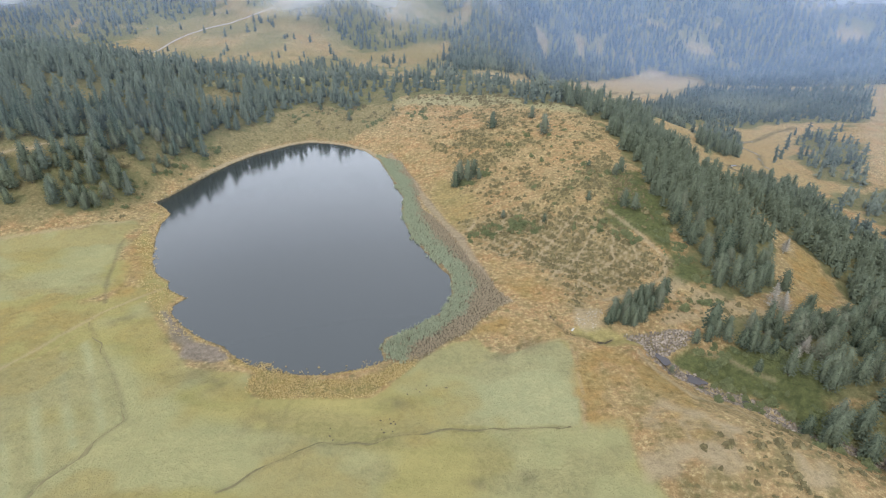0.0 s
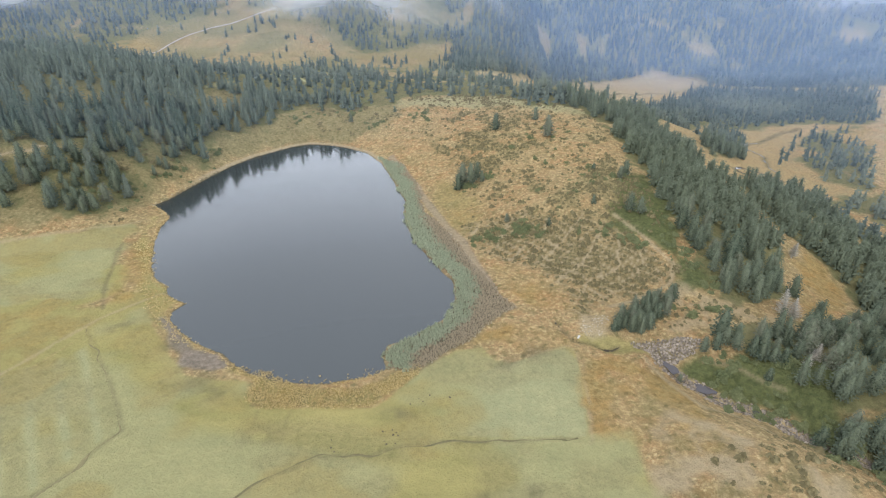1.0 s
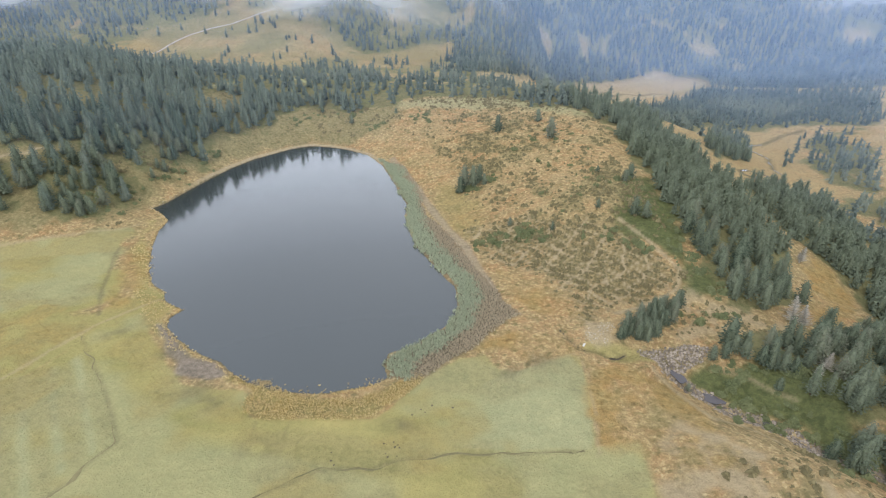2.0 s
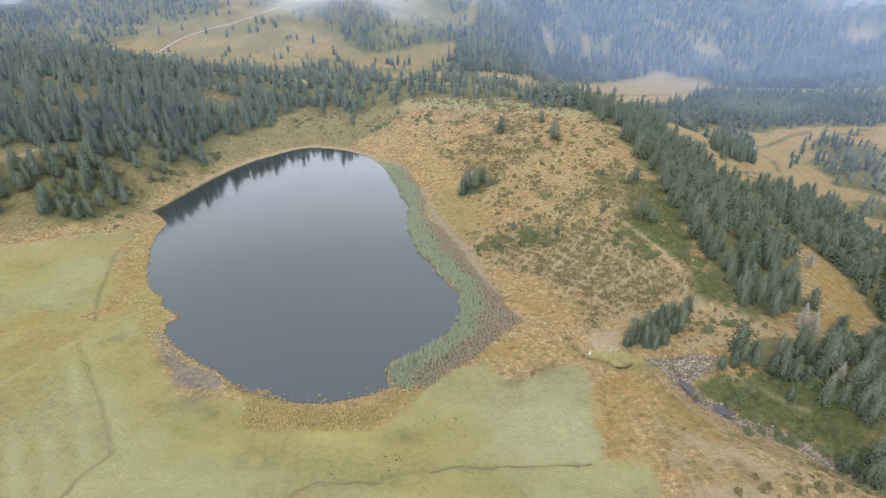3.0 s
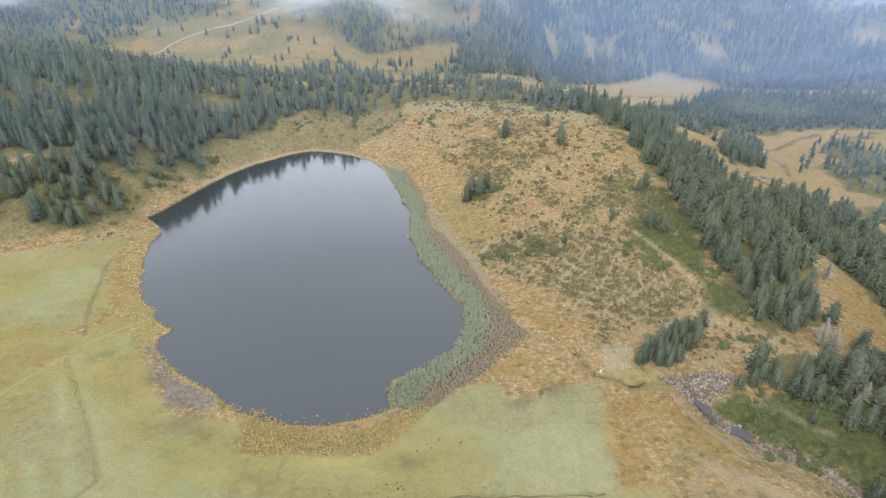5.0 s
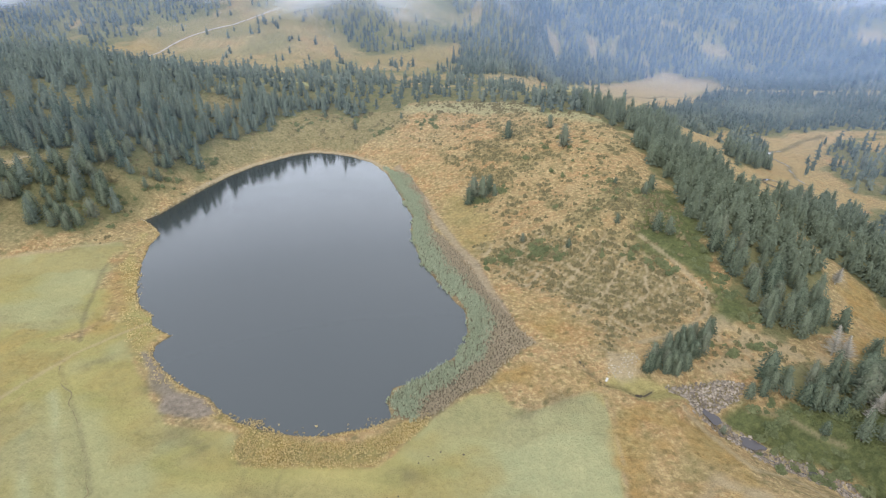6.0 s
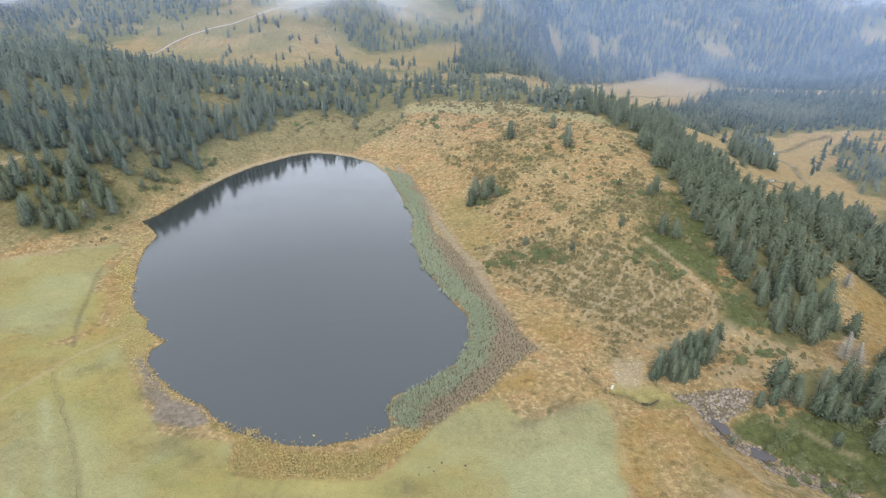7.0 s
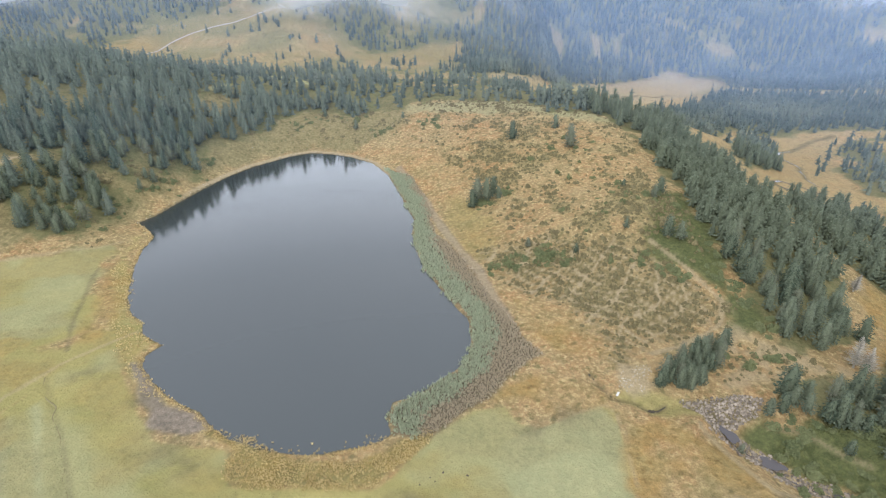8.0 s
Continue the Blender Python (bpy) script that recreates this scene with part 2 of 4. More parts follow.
RUST = [(3.1, 165.6), (6.2, 173.3), (16.7, 180.1), (31, 178.5), (38.5, 169.1), (36.9, 165.5), (21, 160), (11.7, 162.7)]

FAR_WOOD_EAST = [(-23, 814), (-13, 662), (5, 628), (86, 893), (110, 935), (168, 1068), (243, 1127), (322, 1180), (364, 1214), (406, 1238), (423, 1212), (480, 1210), (478, 1070), (554, 1026), (663, 965), (1700, 1150), (1700, 2300), (-30, 2300), (0, 960), (-27, 881)]

WOOD_HEATH = [(339, 573), (373, 574), (424, 599), (308, 413), (292, 434), (289, 476), (316, 534)]

HEATH_EAST = [(378, 594), (423, 597), (367, 507), (350, 525)]

SLOPE_ORANGE = [(-510, 726), (-474, 756), (-398, 739), (-396, 704), (-482, 703)]

MEADOW_TIP = [(-143, 732), (-108, 786), (-66, 838), (-25, 882), (-21, 814), (-38, 767), (-84, 706), (-145, 703)]


def height(x, y, d):
    """Height of the land; d is the signed distance from the shoreline."""
    th = np.degrees(np.arctan2(y - 265, x + 85))
    th = np.where(th < -90, th + 360, th)
    knots = [-90, -60, -25, 0, 30, 60, 90, 120, 150, 172, 185, 200, 270]
    slope = np.interp(th, knots, [0.015, 0.02, 0.08, 0.32, 0.33, 0.32, 0.36, 0.50, 0.85, 0.85, 0.40, 0.04, 0.015])
    crest = np.interp(th, knots, [1.5, 2, 14, 42, 42, 36, 34, 46, 62, 58, 34, 6, 2])
    toe = np.interp(th, knots, [3, 4, 24, 24, 22, 8, 4, 3, 3, 4, 10, 4, 3])
    land = soft(d - toe, 3)
    z = crest * (1 - np.exp(-land * slope / crest))
    # the eastern ridge comes down to the brook in the south and falls to the valley in the east
    nose = sm(158, 250, y)
    z = np.where(x > -20, z * (nose + (1 - nose) * (1 - sm(-10, 40, x))), z)
    z = z - 0.42 * soft(x - (98 - 12 * sm(200, 280, y)), 10) * sm(150, 240, y)
    # the country behind the lake and the valley floor
    back = sm(470, 600, y)
    side = sm(-20, 105, x - 0.08 * (y - 450))
    shelf = 14 - 20 * sm(600, 860, y) * sm(-220, -20, x)
    floor = -36 + 0.02 * np.minimum(np.abs(x - 280), 300) - np.minimum(80, 0.135 * soft(y - 600, 30))
    z = np.where(y > 400, z * (1 - back) + (shelf * (1 - side) + floor * side) * back, z)
    z = np.where(x > 60, floor + soft(z - floor, 4), z)
    # far slopes, grassy on the west, steep and wooded on the east
    west = 1 - sm(-60, 140, x - 0.1 * (y - 700))
    foot = np.interp(x, [-400, -220, -20, 75, 150, 250, 500, 1200, 2400], [690, 690, 850, 880, 1060, 1150, 1250, 1430, 1700])
    rise = (0.36 * west + 0.55 * (1 - west)) * soft(y - foot + 50 * (rough(x, y, 160, 5) - 0.5), 25)
    rise = rise + 0.25 * soft(np.abs(x) - 700, 60) + 0.2 * soft(-250 - y, 60)
    z = z + 430 * (1 - np.exp(-rise / 430)) * (0.75 + 0.5 * rough(x, y, 240, 8))
    # bank above the brook, and its gully
    z = z + 6 * hill(x, y, 84, 108, 30, 22)
    q, a = line_dist(x, y, BROOK, 250)
    z = z + (-7.5 * sm(10, 90, a) - 8 * sm(110, 300, a)) * np.exp(-((q / (6 + 7 * sm(20, 90, a) + 60 * sm(120, 300, a))) ** 2))
    return z


def relief(x, y):
    """The whole sheet with its lake bed, ditches and unevenness."""
    d = from_shore(x, y) + 1.6 * (rough(x, y, 6, 2) - 0.5)
    z = height(x, y, d)
    flat = np.maximum(patch(x, y, FIELD, 8, 0), patch(x, y, FIELD_WEST, 8, 0))
    z = z + (1 - flat) * sm(3, 25, d) * (2.6 * (rough(x, y, 26, 11) - 0.5) + 0.9 * (rough(x, y, 6, 12) - 0.5))
    z = z + flat * 0.8 * (rough(x, y, 30, 14) - 0.5)
    for ditch, deep, wide in ((DITCH_A, 0.8, 1.1), (DITCH_B, 0.6, 1.0), (DITCH_C, 0.4, 1.0), (RILL, 0.7, 0.9)):
        z = z - deep * np.exp(-((line_dist(x, y, ditch, 6)[0] / wide) ** 2))
    q, a = line_dist(x, y, BROOK, 250)
    z = z - 0.7 * np.exp(-((q / 1.3) ** 2)) * sm(5, 20, a)
    z = np.where((d > 0) & (x < 30), np.maximum(z, 0.12 + 0.25 * sm(0, 3, d)), z)
    return np.where(d < 0, np.maximum(-4, 0.3 * d) + 0.1, z)


def level(x, y):
    return float(relief(np.array([float(x)]), np.array([float(y)]))[0])


# ---- materials ----
def material(name, rough_value=0.9, spec=0.2):
    m = bpy.data.materials.new(name)
    m.use_nodes = True
    b = m.node_tree.nodes["Principled BSDF"]
    b.inputs["Roughness"].default_value = rough_value
    b.inputs["Specular IOR Level"].default_value = spec
    return m, m.node_tree.nodes, m.node_tree.links, b


def noise_node(n, l, scale, detail=4, rough_value=0.55, vector=None):
    t = n.new("ShaderNodeTexNoise")
    t.inputs["Scale"].default_value, t.inputs["Detail"].default_value, t.inputs["Roughness"].default_value = scale, detail, rough_value
    if vector is not None:
        l.new(vector, t.inputs["Vector"])
    return t.outputs["Fac"]


def stretch(n, l, value, lo, hi, to_lo=0.0, to_hi=1.0):
    r = n.new("ShaderNodeMapRange")
    for k, v in enumerate((lo, hi, to_lo, to_hi)):
        r.inputs[k + 1].default_value = v
    l.new(value, r.inputs[0])
    return r.outputs[0]


def maths(n, l, op, a, b):
    m = n.new("ShaderNodeMath")
    m.operation = op
    for k, v in enumerate((a, b)):
        if isinstance(v, (int, float)):
            m.inputs[k].default_value = v
        else:
            l.new(v, m.inputs[k])
    return m.outputs[0]


def mixed(n, l, fac, a, b, blend="MIX"):
    m = n.new("ShaderNodeMix")
    m.data_type, m.blend_type = "RGBA", blend
    for k, v in ((0, fac), (6, a), (7, b)):
        if isinstance(v, tuple):
            m.inputs[k].default_value = (*v, 1)
        elif isinstance(v, (int, float)):
            m.inputs[k].default_value = v
        else:
            l.new(v, m.inputs[k])
    return m.outputs[2]


def bumped(n, l, b, value, strength, distance):
    k = n.new("ShaderNodeBump")
    k.inputs["Strength"].default_value, k.inputs["Distance"].default_value = strength, distance
    l.new(value, k.inputs["Height"])
    l.new(k.outputs[0], b.inputs["Normal"])


def ground_material():
    m, n, l, b = material("mountain_grass", 0.95, 0.08)
    co = n.new("ShaderNodeTexCoord").outputs["Object"]
    big = stretch(n, l, noise_node(n, l, 0.028, 6, 0.62, co), 0.36, 0.64)
    mid = stretch(n, l, noise_node(n, l, 0.13, 6, 0.68, co), 0.34, 0.66)
    fine = stretch(n, l, noise_node(n, l, 0.62, 5, 0.72, co), 0.32, 0.68)
    tiny = stretch(n, l, noise_node(n, l, 2.2, 3, 0.75, co), 0.3, 0.7)
    blot = stretch(n, l, noise_node(n, l, 0.36, 4, 0.6, co), 0.52, 0.66)
    flow = n.new("ShaderNodeMapping")
    flow.inputs["Scale"].default_value = (0.35, 1.0, 1.0)
    flow.inputs["Rotation"].default_value = (0, 0, 0.35)
    l.new(co, flow.inputs["Vector"])
    streak = stretch(n, l, noise_node(n, l, 0.075, 6, 0.62, flow.outputs[0]), 0.3, 0.7)
    grit = stretch(n, l, maths(n, l, "ADD", maths(n, l, "MULTIPLY", fine, 0.6), maths(n, l, "MULTIPLY", tiny, 0.4)), 0.2, 0.8)
    tan = mixed(n, l, big, (0.415, 0.295, 0.15), (0.395, 0.215, 0.098))
    drift = stretch(n, l, noise_node(n, l, 0.055, 5, 0.65, co), 0.44, 0.6, 0, 0.75)
    tan = mixed(n, l, drift, tan, (0.395, 0.30, 0.155))
    tan = mixed(n, l, stretch(n, l, mid, 0.35, 1, 0, 0.8), tan, (0.25, 0.185, 0.085))
    tan = mixed(n, l, stretch(n, l, fine, 0.5, 1, 0, 0.9), tan, (0.54, 0.42, 0.225))
    tan = mixed(n, l, stretch(n, l, blot, 0, 1, 0, 0.7), tan, (0.145, 0.135, 0.06))
    colour = tan
    meadow = n.new("ShaderNodeAttribute")
    meadow.attribute_name = "field"
    tones = {
        "field": ((0.245, 0.232, 0.088), (0.395, 0.335, 0.135), 0.08, streak),
        "pale": ((0.29, 0.30, 0.165), (0.38, 0.36, 0.195), 0.05, mid),
        "olive": ((0.19, 0.18, 0.085), (0.30, 0.245, 0.125), 0.5, fine),
        "yellow": ((0.37, 0.275, 0.10), (0.25, 0.22, 0.095), 0.35, mid),
        "orange": ((0.355, 0.21, 0.072), (0.36, 0.275, 0.115), 0.6, mid),
        "wood": ((0.125, 0.14, 0.062), (0.215, 0.195, 0.095), 0.4, mid),
        "scrub": ((0.125, 0.11, 0.052), (0.30, 0.24, 0.125), 0.3, fine),
        "lush": ((0.07, 0.098, 0.036), (0.15, 0.155, 0.064), 0.5, fine),
        "reedy": ((0.17, 0.155, 0.11), (0.22, 0.18, 0.135), 0.3, fine),
        "silt": ((0.20, 0.17, 0.15), (0.29, 0.24, 0.20), 0.3, fine),
        "bare": ((0.52, 0.415, 0.26), (0.33, 0.26, 0.16), 0.4, fine),
        "dark": ((0.115, 0.10, 0.06), (0.17, 0.14, 0.085), 0.4, fine),
    }
    for cover, (a, c, speck, spread) in tones.items():
        at = n.new("ShaderNodeAttribute")
        at.attribute_name = cover
        tone = mixed(n, l, spread, a, c)
        tone = mixed(n, l, stretch(n, l, big, 0, 1, 0, 0.35), tone, tuple(0.55 * (p + q) * 0.8 for p, q in zip(a, c)))
        tone = mixed(n, l, stretch(n, l, blot, 0, 1, 0, speck), tone, tuple(0.45 * v for v in a))
        colour = mixed(n, l, at.outputs["Fac"], colour, tone)
    colour = mixed(n, l, maths(n, l, "MULTIPLY", stretch(n, l, grit, 0, 1, 0.45, 0.0), stretch(n, l, meadow.outputs["Fac"], 0, 1, 1.0, 0.4)), colour, (0.07, 0.065, 0.035))
    l.new(colour, b.inputs["Base Color"])
    bumped(n, l, b, maths(n, l, "ADD", fine, maths(n, l, "MULTIPLY", tiny, 0.4)), 1.0, 0.5)
    return m


def water_material(name, tone, gloss, gleam=0.09):
    m, n, l, b = material(name, gleam, 0.5)
    co = n.new("ShaderNodeTexCoord").outputs["Object"]
    b.inputs["Base Color"].default_value = (*tone, 1)
    b.inputs["IOR"].default_value = gloss
    bumped(n, l, b, noise_node(n, l, 1.6, 3, 0.6, co), 0.08, 0.05)
    return m


def leaf_material(name, a, c, dry=None, stands=None):
    m, n, l, b = material(name, 0.85, 0.15)
    info = n.new("ShaderNodeObjectInfo").outputs["Random"]
    geo = n.new("ShaderNodeNewGeometry").outputs["Random Per Island"]
    co = n.new("ShaderNodeTexCoord").outputs["Object"]
    base = mixed(n, l, info, a, c)
    if dry:
        base = mixed(n, l, stretch(n, l, maths(n, l, "FRACT", maths(n, l, "MULTIPLY", info, 7.3), 0.0), 0.75, 1.0, 0.0, 0.6), base, dry)
    base = mixed(n, l, stretch(n, l, geo, 0.3, 1, 0, 0.6), base, tuple(v * 1.4 for v in c))
    base = mixed(n, l, stretch(n, l, noise_node(n, l, 1.1, 3, 0.6, co), 0.35, 0.7, 0, 0.45), base, tuple(v * 0.55 for v in a))
    if stands:
        base = mixed(n, l, stretch(n, l, noise_node(n, l, 0.011, 5, 0.6, co), 0.5, 0.62, 0, 0.75), base, stands)
    l.new(base, b.inputs["Base Color"])
    return m


def plain_material(name, a, c, scale, rough_value=0.9, bump=0.3):
    m, n, l, b = material(name, rough_value, 0.25)
    co = n.new("ShaderNodeTexCoord").outputs["Object"]
    info = n.new("ShaderNodeObjectInfo").outputs["Random"]
    geo = n.new("ShaderNodeNewGeometry").outputs["Random Per Island"]
    f = stretch(n, l, noise_node(n, l, scale, 5, 0.65, co), 0.3, 0.7)
    info = maths(n, l, "FRACT", maths(n, l, "ADD", info, geo), 0.0)
    l.new(mixed(n, l, stretch(n, l, info, 0, 1, 0, 0.85), mixed(n, l, f, a, c), tuple(v * 0.5 for v in a)), b.inputs["Base Color"])
    bumped(n, l, b, f, bump, 0.1)
    return m


GROUND = ground_material()
WATER = water_material("lake_water", (0.030, 0.036, 0.037), 1.66, 0.1)
NEEDLE = leaf_material("pine_needles", (0.037, 0.056, 0.038), (0.12, 0.138, 0.094), (0.18, 0.165, 0.125))
NEEDLE_FIR = leaf_material("fir_needles", (0.046, 0.072, 0.056), (0.124, 0.147, 0.116), (0.16, 0.16, 0.125))
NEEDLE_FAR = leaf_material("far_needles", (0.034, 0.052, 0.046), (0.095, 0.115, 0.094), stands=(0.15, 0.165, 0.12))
SHRUB_LEAF = leaf_material("juniper_leaf", (0.082, 0.10, 0.047), (0.135, 0.145, 0.07))
GRASS_LEAF = leaf_material("fern_leaf", (0.055, 0.085, 0.03), (0.115, 0.135, 0.052))
HEATH_LEAF = leaf_material("heath_leaf", (0.115, 0.098, 0.05), (0.19, 0.16, 0.085))
REED_LEAF = leaf_material("reed_leaf", (0.32, 0.36, 0.25), (0.41, 0.43, 0.31))
REED_DRY = leaf_material("dry_reed_leaf", (0.36, 0.305, 0.215), (0.42, 0.35, 0.255))
SEDGE_LEAF = leaf_material("sedge_leaf", (0.50, 0.395, 0.19), (0.57, 0.45, 0.235))
BARK = plain_material("bark", (0.13, 0.10, 0.075), (0.22, 0.18, 0.14), 2.0)
DEAD_WOOD = plain_material("bleached_wood", (0.36, 0.335, 0.28), (0.50, 0.465, 0.40), 1.5)
# sky glints on the stream are painted in as a pale base colour
GLINT_WATER = water_material("glint_water", (0.34, 0.34, 0.33), 1.5)
BROOK_WATER = water_material("brook_water", (0.075, 0.068, 0.07), 1.3)
TRACK = plain_material("track_gravel", (0.33, 0.285, 0.225), (0.41, 0.36, 0.29), 0.3)
PALE_WOOD = plain_material("pale_planks", (0.62, 0.6, 0.56), (0.75, 0.73, 0.70), 3.0)
EARTH = plain_material("dark_earth", (0.07, 0.06, 0.045), (0.11, 0.09, 0.065), 2.0)
PALE_STONE = plain_material("pale_stones", (0.42, 0.38, 0.30), (0.60, 0.54, 0.43), 0.9)
STONE = plain_material("granite", (0.14, 0.115, 0.09), (0.41, 0.35, 0.285), 0.9)


# ---- building helpers ----
def mesh_of(name, verts, faces, mat):
    me = bpy.data.meshes.new(name)
    me.from_pydata([tuple(map(float, v)) for v in verts], [], [tuple(map(int, f)) for f in faces])
    me.materials.append(mat)
    return me


def big_mesh(name, verts, tris, mat):
    """A large mesh of triangles from arrays."""
    me = bpy.data.meshes.new(name)
    me.vertices.add(len(verts))
    me.vertices.foreach_set("co", np.asarray(verts, np.float32).ravel())
    me.loops.add(3 * len(tris))
    me.loops.foreach_set("vertex_index", np.asarray(tris, np.int32).ravel())
    me.polygons.add(len(tris))
    me.polygons.foreach_set("loop_start", np.arange(0, 3 * len(tris), 3, dtype=np.int32))
    me.update(calc_edges=True)
    me.materials.append(mat)
    return me


def child(name, me, parent, label=""):
    ob = new(name, me)
    ob.parent = parent
    return tagged(ob, label)


# ---- ground: one sheet, fine near the lake, coarse towards the horizon ----
def axis(fine, low_end, high_end, low_growth, high_growth):
    """Grid lines at the places given, further apart with every line beyond them."""
    up, k = [fine[-1]], fine[-1] - fine[-2]
    while up[-1] < high_end:
        k = min(k * high_growth, 60)
        up.append(up[-1] + k)
    down, k = [fine[0]], fine[1] - fine[0]
    while down[-1] > low_end:
        k = min(k * low_growth, 90)
        down.append(down[-1] - k)
    return np.array(down[:0:-1] + list(fine) + up[1:])


gx = axis(np.arange(-265, 190, 1.0), -2600, 2600, 1.05, 1.03)
gy = axis(np.concatenate([np.arange(78, 205, 0.85), np.arange(205, 466, 1.45)]), -1800, 3200, 1.07, 1.022)
X, Y = np.meshgrid(gx, gy)
fx, fy = X.ravel(), Y.ravel()
fz = relief(fx, fy)
nx, ny = len(gx), len(gy)
corner = (np.arange(ny - 1)[:, None] * nx + np.arange(nx - 1)[None, :]).ravel()
quads = np.stack([corner, corner + 1, corner + nx + 1, corner + nx], 1)
me = big_mesh("ground", np.stack([fx, fy, fz], 1), np.concatenate([quads[:, [0, 1, 2]], quads[:, [0, 2, 3]]]), GROUND)
me.polygons.foreach_set("use_smooth", np.ones(len(me.polygons), bool))


def heathy(x, y):
    """Where low heath grows on the slopes east and north of the lake."""
    shore = from_shore(x, y)
    slope = sm(30, 45, shore) * sm(228, 262, y) * sm(-75, -20, x) * (1 - sm(88, 98, x))
    slope = np.maximum(slope, sm(12, 22, shore) * sm(400, 425, y) * (1 - sm(0, 40, x)))
    return slope * sm(0.5, 0.6, 0.35 * rough(x, y, 6, 51) + 0.35 * rough(x, y, 17, 54) + 0.3 * rough(x, y, 45, 52))


def trampled(x, y):
    """Narrow cattle terraces along the slope, with a few tracks crossing them, 0 to 1."""
    u, v = 0.8 * x - 0.6 * y, 0.6 * x + 0.8 * y
    bend = 9 * rough(x, y, 22, 131) + 3 * rough(x, y, 7, 133)
    rows = np.abs((v + bend) / 4.6 % 1 - 0.5) * 2
    cross = np.abs((u + 1.6 * bend) / 13 % 1 - 0.5) * 2
    return np.maximum(1 - sm(0.1, 0.34, rows + 0.3 * (rough(x, y, 3, 135) - 0.4)), 1 - sm(0.04, 0.12, cross))


def covers(x, y):
    c = {}
    shore = from_shore(x, y)
    c["field"] = np.maximum.reduce([patch(x, y, FIELD, 0.8, 1.2), patch(x, y, FIELD_TAIL, 3, 4), patch(x, y, FIELD_WEST, 1.5, 4), 1 - sm(4, 8, line_dist(x, y, PATH_WEST, 10)[0]), 1 - sm(5, 9, line_dist(x, y, FIELD_WEST[6:], 10)[0])])
    c["field"] = np.maximum.reduce([c["field"], patch(x, y, YELLOW, 2, 4), 0.85 * patch(x, y, SEDGE_WEST, 3, 3), 0.75 * patch(x, y, RILL_MEADOW, 1.5, 2)])
    c["field"] = np.maximum(c["field"], 0.7 * patch(x, y, FAR_MEADOW, 6, 8) * (1 - sm(160, 235, x)))
    meadow = np.maximum(patch(x, y, FIELD, 2, 3), patch(x, y, FIELD_WEST, 3, 6))
    stripe = 0.5 + 0.5 * np.sin((x * 0.79 + y * 0.61) * 0.78 + 1.5 * rough(x, y, 25, 15))
    c["pale"] = np.maximum.reduce([0.9 * patch(x, y, PALE, 0.7, 0.8) * sm(-22, 12, x + 8 * (rough(x, y, 12, 119) - 0.5)), 0.8 * patch(x, y, CLEARING, 3, 3), 0.7 * patch(x, y, CLEARING_EAST, 2, 2), 0.7 * patch(x, y, FIELD_WEST, 3, 6) * sm(0.3, 0.6, rough(x, y, 18, 13)), 0.9 * stripe * patch(x, y, MOWN, 2, 3), 0.7 * patch(x, y, CREST, 5, 6), 0.6 * meadow * sm(0.46, 0.6, rough(x * 0.6, y, 24, 17))])
    c["olive"] = np.maximum(0.85 * patch(x, y, SLOPE_WEST, 6, 8), patch(x, y, FAR_WEST, 40, 20) * (0.35 + 0.6 * sm(0.3, 0.6, rough(x, y, 45, 19))))
    c["field"] = np.maximum.reduce([c["field"], patch(x, y, CLEARING, 3, 3), patch(x, y, CLEARING_EAST, 2, 2)])
    c["olive"] = c["olive"] * (1 - c["field"])
    c["olive"] = np.maximum.reduce([c["olive"], 0.6 * heathy(x, y) * (1 - patch(x, y, CREST, 5, 6)), 0.35 * (1 - stripe) * patch(x, y, MOWN, 2, 3), 0.55 * sm(900, 1000, y) * sm(-40, 20, x) * (1 - patch(x, y, FAR_MEADOW, 8, 8)), 0.4 * meadow * sm(0.5, 0.64, rough(x * 0.5, y, 16, 97)), 0.6 * patch(x, y, ORANGE_BANK, 6, 8) * sm(0.46, 0.6, rough(x, y, 9, 111)), 0.5 * patch(x, y, PALE_BANK, 5, 9) * sm(0.5, 0.6, rough(x, y, 8, 113))])
    c["yellow"] = np.maximum.reduce([patch(x, y, SEDGE, 1.5, 2), 0.6 * patch(x, y, [(-20, 318), (-8, 312), (4, 290), (6, 262), (-2, 252), (-13, 270)], 5, 8), 0.6 * patch(x, y, SEDGE_WEST, 4, 8) * sm(0.3, 0.55, rough(x, y, 14, 91)), 0.9 * patch(x, y, YELLOW, 2, 5) * sm(0.25, 0.55, rough(x, y, 10, 93)), 0.5 * meadow * sm(0.5, 0.62, rough(x * 0.7, y, 19, 115))])
    c["orange"] = np.maximum.reduce([(0.25 + 0.65 * sm(0.38, 0.6, rough(x, y, 14, 77))) * patch(x, y, o, 2.5, 6) for o in (ORANGE_SHORE, ORANGE_BANK, ORANGE_EAST, RUST)] + [0.55 * patch(x, y, ORANGE_WEST, 2.5, 5) * sm(0.3, 0.55, rough(x, y, 12, 95)), 0.65 * patch(x, y, FLAT, 6, 6), 0.7 * patch(x, y, HEATH_EAST, 10, 10), 0.6 * patch(x, y, SLOPE_ORANGE, 15, 12), 0.35 * patch(x, y, MEADOW_TIP, 12, 10)])
    scrub = patch(x, y, SCRUB, 6, 10)
    c["scrub"] = scrub * (0.3 + 0.5 * sm(0.4, 0.6, rough(x, y, 11, 21)))
    terraces = sm(0.45, 0.6, rough(x * 0.5, y * 0.5 + 0.9 * x, 7, 99))
    c["scrub"] = np.maximum(c["scrub"], 0.4 * patch(x, y, SLOPE_WEST, 6, 8) * terraces)
    veins = trampled(x, y) * scrub
